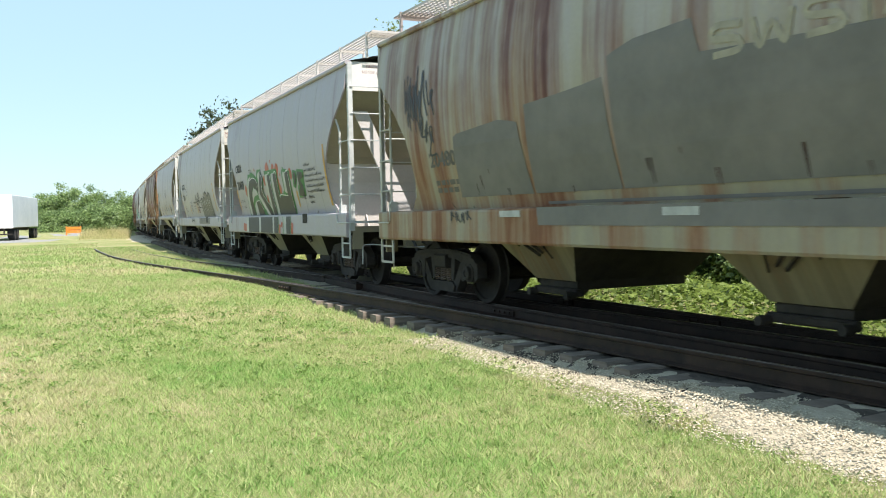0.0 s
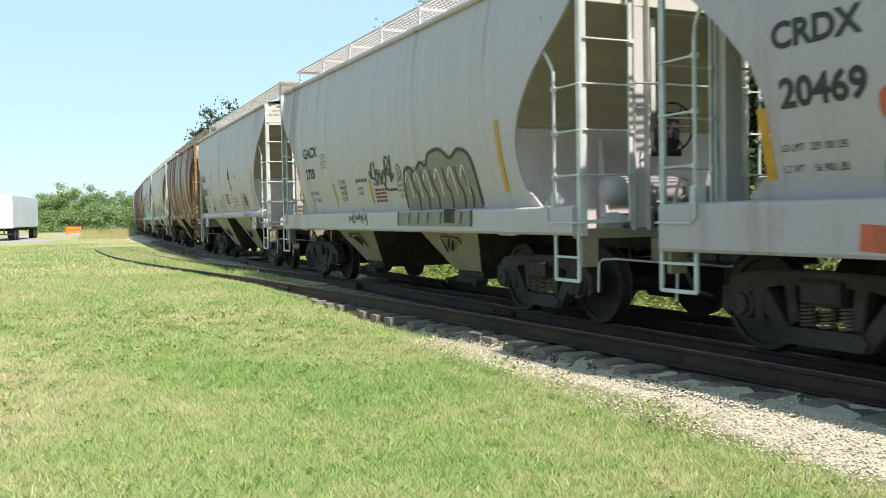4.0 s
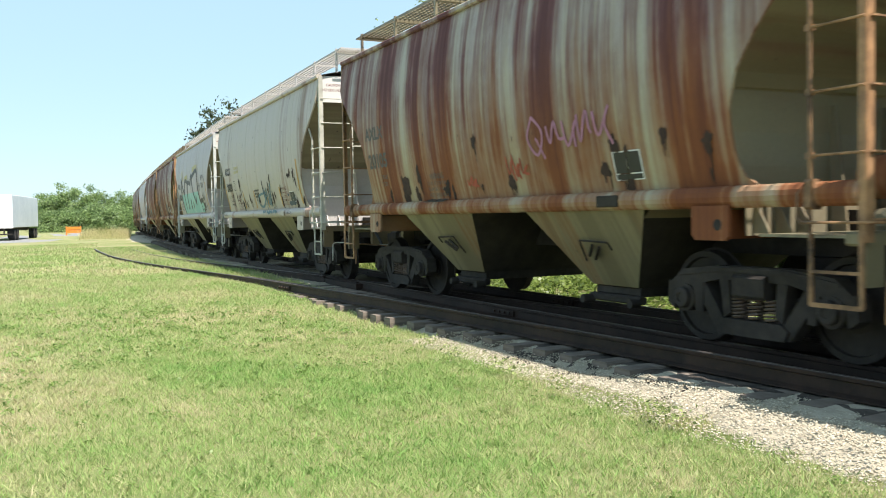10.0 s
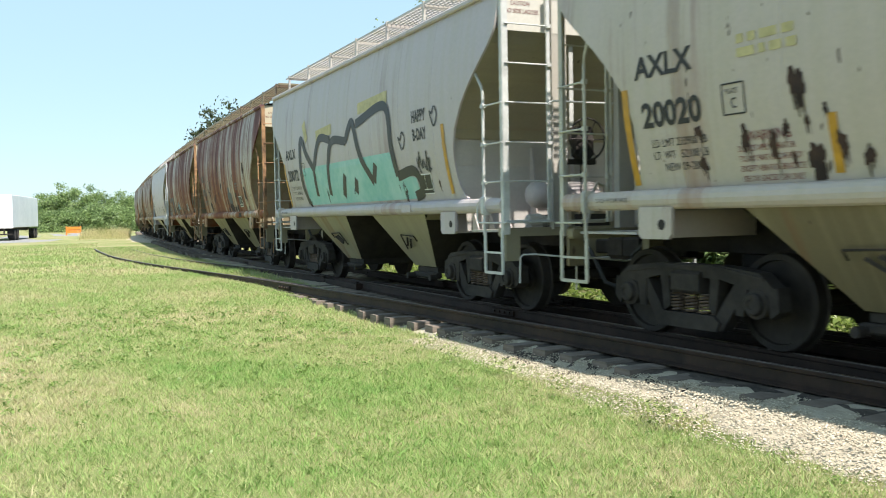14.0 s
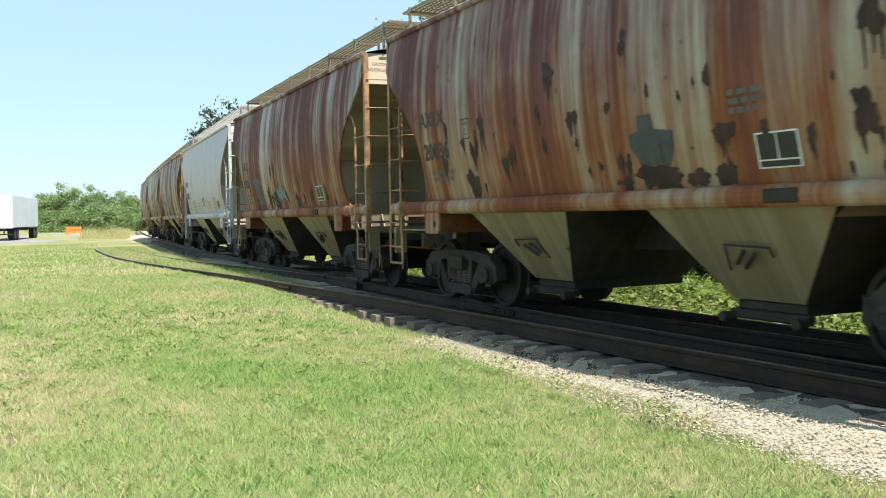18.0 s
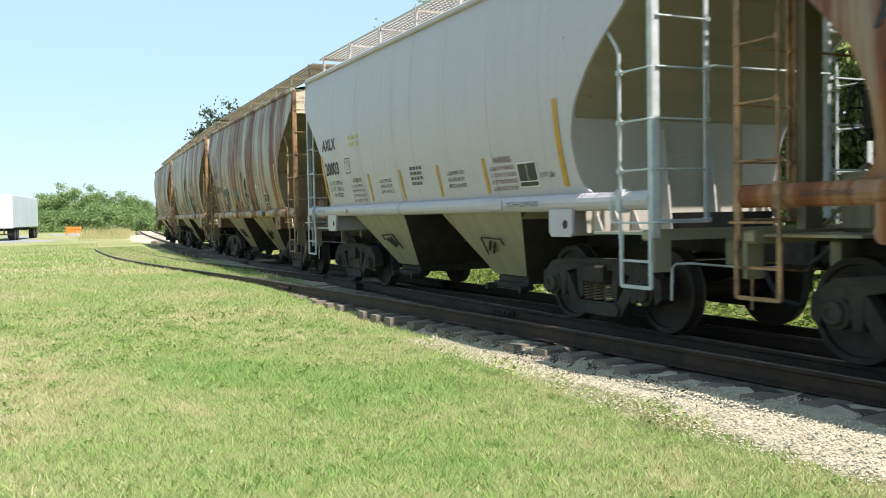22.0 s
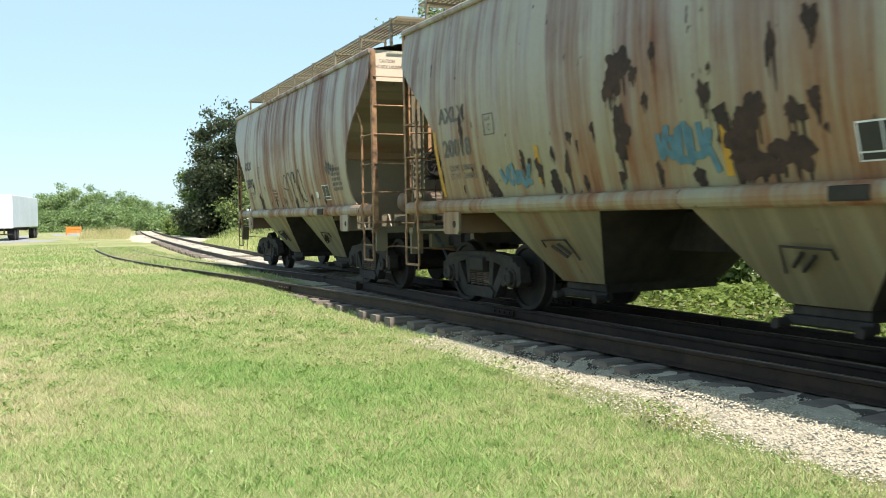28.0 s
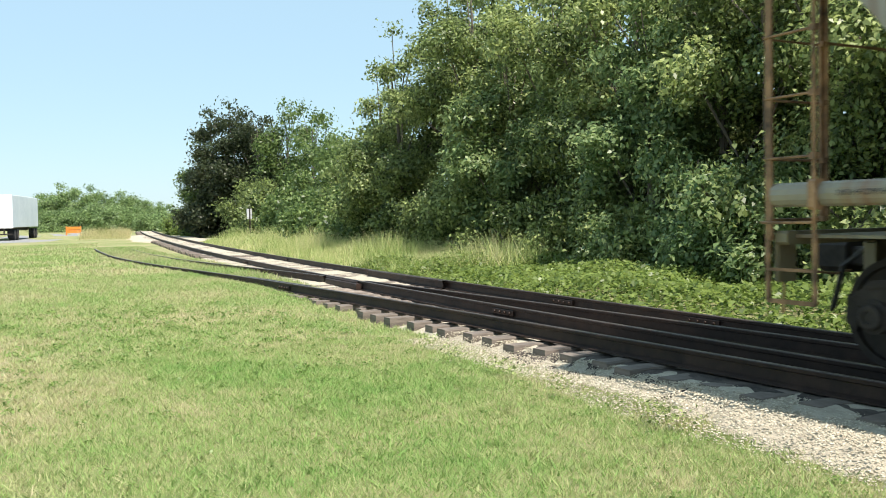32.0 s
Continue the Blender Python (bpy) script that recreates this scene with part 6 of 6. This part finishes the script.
def blades(name, x, y, z, h, w, mat, rng, label, lean=0.5):
    n = len(x)
    a = rng.uniform(0, math.tau, n)
    c = np.stack([np.cos(a), np.sin(a), np.zeros(n)], 1)
    base = np.stack([x, y, z], 1)
    tip = base + np.stack([rng.normal(0, lean, n) * h, rng.normal(0, lean, n) * h, h], 1)
    v = np.stack([base - c * w[:, None] / 2, base + c * w[:, None] / 2, tip], 1).reshape(-1, 3)
    tagged(fast(name, v, np.arange(3 * n).reshape(n, 3), mat), label, "grass", kind="stuff")


def grass_material(name, stops, big=0.33, lush=False):
    k = Mat(name, 0.7, 0, 0.25)
    g = k.n("ShaderNodeNewGeometry")
    v = k.coord()
    f = k.math("ADD", k.math("MULTIPLY", k.noise(v, big, 4, 0.6), 0.50), k.math("ADD", k.math("MULTIPLY", k.noise(v, 2.6, 4, 0.65), 0.28), k.math("MULTIPLY", g.outputs["Random Per Island"], 0.22)))
    if lush:
        # a greener swathe where the lawn grows thicker
        sph = k.n("ShaderNodeTexGradient")
        sph.gradient_type = "SPHERICAL"
        k.put(k.coord((0.13, 0.42, 0.0), (0.98, 2.0, 0)), sph.inputs[0])
        f = k.math("SUBTRACT", k.math("ADD", f, 0.018), k.math("MULTIPLY", sph.outputs[1], 0.10))
    c = k.ramp(f, *stops)
    k.color(c)
    tr = k.n("ShaderNodeBsdfTranslucent")
    k.put(c, tr.inputs[0])
    mx = k.n("ShaderNodeMixShader")
    mx.inputs[0].default_value = 0.3
    k.put(k.p.outputs[0], mx.inputs[1])
    k.put(tr.outputs[0], mx.inputs[2])
    k.put(mx.outputs[0], k.t.nodes["Material Output"].inputs[0])
    return k.m


def build_grass():
    rng = np.random.default_rng(21)
    lawn = grass_material("grass_blades", [(0.32, (0.175, 0.325, 0.078)), (0.44, (0.265, 0.375, 0.12)), (0.53, (0.365, 0.40, 0.175)), (0.66, (0.475, 0.43, 0.26))], lush=True)
    tan = grass_material("dry_grass", [(0.34, (0.20, 0.31, 0.08)), (0.48, (0.40, 0.46, 0.17)), (0.64, (0.62, 0.57, 0.32))])
    def field(n, x0, x1, y0, h, w, seed_off):
        x = rng.uniform(x0, x1, n)
        edge = np.where(x > -17, np.interp(x, *EDGE) + 0.09 - 0.12 * np.sin(x * 2.3) * np.sin(x * 0.9) + 0.10 * np.sin(x * 5.1 + 1) * np.sin(x * 1.7) + 0.06 * np.sin(x * 13.0), np.interp(x, SIDE_X, SIDE_Y) - 0.86)
        y = y0 + (edge + rng.normal(0, 0.17, n) - y0) * rng.uniform(0, 1, n) ** 0.9
        k = rng.integers(0, n, n)
        tuft, j = rng.uniform(0, 1, n) < 0.6, k // 9 * 9 % n
        x, y = np.where(tuft, x[j] + rng.normal(0, w * 3.5, n), x), np.where(tuft, y[j] + rng.normal(0, w * 3.5, n), y)
        z = np.array([ground_z(a, b) for a, b in zip(x, y)]) - 0.005
        return x, y, z, h * rng.uniform(0.4, 1.5, n), w * rng.uniform(0.6, 1.4, n)
    blades("lawn_grass", *field(230000, -11, -2.5, -7.4, 0.042, 0.0065, 0), lawn, rng, "short mown lawn grass, green and straw", 0.7)
    blades("lawn_grass", *field(120000, -24, -11, -9.5, 0.048, 0.012, 1), lawn, rng, "short mown lawn grass, green and straw", 0.7)
    blades("lawn_grass", *field(60000, -60, -24, -12, 0.06, 0.03, 2), lawn, rng, "short mown lawn grass, green and straw", 0.7)
    blades("lawn_grass", *field(70000, -2.5, 10, -15, 0.05, 0.014, 3), lawn, rng, "short mown lawn grass, green and straw", 0.7)
    blades("lawn_grass", *field(80000, -26, -2.5, -17, 0.05, 0.015, 4), lawn, rng, "short mown lawn grass, green and straw", 0.7)
    # broad-leaved weeds and thicker tufts standing in the lawn
    m = 520
    cx, cy = rng.uniform(-16, -2.6, m), rng.uniform(-7.2, -2.5, m)
    grow = cy < np.interp(cx, *EDGE) - 0.05
    cx, cy = cx[grow], cy[grow]
    k = 16
    far = np.clip(-cx / 7, 0.8, 2.0)
    px = np.repeat(cx, k) + rng.normal(0, 0.035, len(cx) * k) * np.repeat(far, k)
    py = np.repeat(cy, k) + rng.normal(0, 0.035, len(cx) * k) * np.repeat(far, k)
    pz = np.array([ground_z(a, b) for a, b in zip(px, py)]) + rng.uniform(0.012, 0.05, len(px))
    nn = rng.normal(0, 0.45, (len(px), 3)) + np.array([0, 0, 1.0])
    v, f = leaf_cards(np.stack([px, py, pz], 1), nn / np.linalg.norm(nn, axis=1)[:, None], 0.026 * np.repeat(far, k), rng)
    tagged(fast("lawn_weeds", v, f, LEAF_LAWN), "small dark green broad-leaved weeds in the lawn", "weeds", kind="stuff")
    # grass round the sunk siding rails
    n = 30000
    x = rng.uniform(-48, -15.5, n)
    sd = np.array([siding_y(a) for a in x])
    gap = np.interp(x, XS, YS) - 1.35
    y = sd - 0.66 + (np.minimum(gap, sd + 1.6) - sd + 0.66) * rng.uniform(0, 1, n)
    thin = (rng.uniform(0, 1, n) < np.clip((-15 - x) / 9, 0.15, 1)) & (y < gap)
    x, y = x[thin], y[thin]
    blades("siding_grass", x, y, np.array([ground_z(a, b) for a, b in zip(x, y)]), rng.uniform(0.05, 0.16, len(x)), rng.uniform(0.012, 0.03, len(x)), lawn, rng, "grass growing between the siding rails", 0.5)
    for cx, cy, r, k, sz in ((-5.1, -2.8, 0.14, 130, 0.035), (-8.6, -2.68, 0.12, 80, 0.035), (-22.5, -2.55, 0.45, 420, 0.08), (-9.6, -2.5, 0.10, 60, 0.035), (-6.4, -2.82, 0.1, 50, 0.03), (-7.6, -2.66, 0.1, 60, 0.04)):
        px, py = cx + rng.normal(0, r, k), cy + rng.normal(0, r * 0.6, k)
        nn = rng.normal(0, 0.5, (k, 3)) + np.array([0, 0, 1.0])
        v, f = leaf_cards(np.stack([px, py, -0.25 + rng.uniform(0.02, 0.14, k)], 1), nn / np.linalg.norm(nn, axis=1)[:, None], sz, rng)
        tagged(fast("weed_clump", v, f, LEAF_MID), "low leafy weed clump at the gravel edge", "weeds", kind="stuff")
    # weeds on the far side and tall dry grass farther along
    scatter("ground_cover", 60000, (-26, 3), (1.75, 8.5), 0.42, 0.11, LEAF_WEED, 31, "bright green leafy weeds along the track")
    n = 70000
    x = rng.uniform(-62, -20, n)
    o = 1.9 + 9 * rng.uniform(0, 1, n)
    y = np.interp(x, XS, YS) + o
    blades("tall_grass", x, y, np.full(n, -0.3), rng.uniform(0.35, 1.1, n) * np.clip(o / 4.0, 0.25, 1.15) * (0.8 + 0.35 * np.sin(x * 0.7) * np.sin(y * 0.9)), rng.uniform(0.012, 0.03, n), tan, rng, "tall uncut grass, green and tan", 0.4)
    n = 16000
    x, y = rng.normal(-98, 8, n), rng.uniform(0, 1, n)
    y = np.interp(x, XS, YS) - 2.2 - 4.5 * y
    hump = np.exp(-((x + 98) / 9) ** 2) * (0.65 + 0.35 * np.sin(x * 1.1) * np.sin(y * 1.7))
    straw = grass_material("straw", [(0.34, (0.30, 0.33, 0.12)), (0.48, (0.44, 0.41, 0.19)), (0.64, (0.58, 0.50, 0.29))])
    blades("tall_grass", x, y, np.full(n, -0.3), rng.uniform(0.2, 1.35, n) * hump + 0.08, rng.uniform(0.02, 0.05, n), straw, rng, "dry tan grass between road and track", 0.4)


def build_stones():
    """Loose crushed stone lying on the ballast, and dry bits in the lawn edge."""
    rng = np.random.default_rng(77)
    oct_v = np.array([(1, 0, 0), (-1, 0, 0), (0, 1, 0), (0, -1, 0), (0, 0, 1), (0, 0, -1)], float)
    oct_f = np.array([(0, 2, 4), (2, 1, 4), (1, 3, 4), (3, 0, 4), (2, 0, 5), (1, 2, 5), (3, 1, 5), (0, 3, 5)])
    for n, x0, x1, s0, s1 in ((52000, -10.5, -2.3, 0.006, 0.016), (6000, -34, -10.5, 0.018, 0.04)):
        x = rng.uniform(x0, x1, n)
        y = np.where(x > -10.5, -2.98 + 4.4 * rng.uniform(0, 1, n) ** 1.3, np.interp(x, XS, YS) + rng.uniform(-1.4, 1.4, n))
        rag = -2.80 + np.array([0.26 * noise.noise((p * 1.1, 1.0, 0)) + 0.18 * noise.noise((p * 3.3, 2.0, 0)) for p in x]) - 0.28 * rng.uniform(0, 1, n) ** 3
        keep = (y > rag) | (x < -10.5)
        x, y, n = x[keep], y[keep], int(keep.sum())
        size = rng.uniform(s0, s1, n)
        jit = oct_v[None] * rng.uniform(0.55, 1.2, (n, 6, 1)) + rng.normal(0, 0.18, (n, 6, 3))
        a = rng.uniform(0, math.tau, n)
        c, s = np.cos(a)[:, None], np.sin(a)[:, None]
        vx, vy = jit[:, :, 0] * c - jit[:, :, 1] * s, jit[:, :, 0] * s + jit[:, :, 1] * c
        v = np.stack([vx, vy, jit[:, :, 2] * 0.5], 2) * size[:, None, None] + np.stack([x, y, np.array([max(ground_z(p, q) - 0.004, -0.224 - shoulder(p, q) - 0.35 * max(0.0, -2.45 - q)) for p, q in zip(x, y)])], 1)[:, None]
        f = (oct_f[None] + 6 * np.arange(n)[:, None, None]).reshape(-1, 3)
        tagged(fast("ballast_stones", v.reshape(-1, 3), f, STONE), "loose pale crushed limestone", "gravel", kind="stuff")


def stone_material():
    k = Mat("stone", 0.9, 0, 0.3)
    g = k.n("ShaderNodeNewGeometry")
    k.color(k.ramp(g.outputs["Random Per Island"], (0.0, (0.34, 0.30, 0.225)), (0.5, (0.48, 0.43, 0.325)), (1.0, (0.62, 0.56, 0.435))))
    return k.m


STONE = stone_material()
build_woods()
build_grass()
build_stones()


# ---- road and what stands on it ----
def build_road():
    asphalt = grained("asphalt", (0.16, 0.16, 0.165), (0.27, 0.27, 0.27), 30, 0.9, 0, 0.4)
    m = Mesh()
    pts = [(20, -19), (-20, -13), (-40, -9.3), (-58.6, -7.1), (-72, -4.5), (-100, 1.5), (-142, 6.6), (-230, 17)]
    rows = []
    for x, y in pts:
        rows.append([(x + 1.6, y - 7.0, -0.262), (x, y + 1.4, -0.255)])
    m.grid(rows)
    tagged(part("road", m, asphalt), "grey sunlit asphalt road beside the grass", "road", kind="structure")


def build_trailer():
    shell, sidep = plain("trailer_white", (0.80, 0.80, 0.79), 0.45), grained("trailer_side", (0.50, 0.55, 0.60), (0.62, 0.66, 0.70), 3, 0.45)
    rubber = plain("tyre_rubber", (0.02, 0.02, 0.02), 0.85)
    t = empty("semi_trailer", pose(-88.2, -5.07, -0.255, 0, 0, 167.7))
    part("box_body", Mesh().box(0, 13.4, -1.3, 1.3, 1.15, 4.05, 0.04), sidep, t, "pale grey corrugated side walls")
    part("end_wall", Mesh().box(-0.03, 0.0, -1.3, 1.3, 1.1, 4.07), shell, t, "white sunlit end wall")
    part("underframe", Mesh().box(0.2, 13.2, -0.5, 0.5, 0.85, 1.15), IRON, t)
    part("bumper", Mesh().box(0.0, 0.1, -1.2, 1.2, 0.5, 0.62).box(0.0, 0.1, -0.6, -0.5, 0.6, 1.1).box(0.0, 0.1, 0.5, 0.6, 0.6, 1.1), IRON, t)
    for x in (1.4, 2.7, 11.6, 12.8):
        for s in (-1, 1):
            w = part("wheel", Mesh().turned([(s * 0.72, 0.3), (s * 0.74, 0.5), (s * 1.2, 0.5), (s * 1.24, 0.42), (s * 1.2, 0.28)], 22, "y", (x, 0, 0.51)), rubber, t)
            part("rim", Mesh().turned([(s * 1.19, 0.27), (s * 1.215, 0.25), (s * 1.15, 0.1)], 14, "y", (x, 0, 0.51)), SPRING, w)
    tagged(t, "white and grey box semi trailer standing on the road", "trailer")


def build_far_things():
    orange = plain("safety_orange", (0.75, 0.22, 0.03), 0.5)
    b = empty("barrier", pose(-114.5, 3.7, -0.28, 0, 0, 8))
    for i in range(2):
        part("panel", Mesh().box(-0.1, 0.1, -0.85, 0.85, 0.25 + 0.42 * i, 0.58 + 0.42 * i, 0.02), orange, b)
    for y in (-0.8, 0.8):
        part("leg", Mesh().box(-0.3, 0.3, y - 0.06, y + 0.06, 0, 0.1).box(-0.06, 0.06, y - 0.06, y + 0.06, 0, 1.05), orange, b)
    tagged(b, "bright orange plastic road barrier in the grass", "barrier")
    s = empty("sign", pose(-59.7, 9.5, -0.3, 0, 0, -60))
    part("post", Mesh().box(-0.03, 0.03, -0.03, 0.03, 0, 2.3), IRON, s)
    part("sign_panel", Mesh().box(-0.24, 0.24, -0.05, -0.032, 1.58, 2.28), plain("sign_grey", (0.55, 0.56, 0.58), 0.5), s, "pale rectangular panel")
    tagged(s, "small pale sign on a post by the trees", "sign")


build_road()
build_trailer()
build_far_things()


# ---- what moves ----
def motions():
    steps = [i * 0.5 for i in range(65)]
    for car, start, half in CARS:
        rows = []
        for t in steps:
            a = start + SPEED * t
            p, q = on_track(a - half), on_track(a + half)
            c, d = (p + q) / 2, q - p
            rows.append((t, pose(c.x, c.y, 0, 0, 0, math.degrees(math.atan2(d.y, d.x)))))
        walk(car, rows)
    spin = math.degrees(SPEED / 0.457)
    sets = [ob for car, _, _ in CARS for ob in car.children_recursive if ob.name.startswith("wheelset")]
    for ob in sets:
        home = ob.matrix_basis.translation.copy()
        if ob.matrix_basis.translation.x < 0 and "rows_l" in KEPT:
            share(ob, KEPT["rows_l"])
        elif ob.matrix_basis.translation.x > 0 and "rows_r" in KEPT:
            share(ob, KEPT["rows_r"])
        else:
            walk(ob, [(i * 0.1, pose(home.x, 0, home.z, 0, spin * i * 0.1, 0)) for i in range(321)])
            KEPT["rows_l" if home.x < 0 else "rows_r"] = ob


KEPT = {}


def share(ob, src):
    """The same turning as src."""
    ob.rotation_mode = "QUATERNION"
    ob.animation_data_create()
    ob.animation_data.action = src.animation_data.action
    ob.animation_data.action_slot = src.animation_data.action_slot


motions()
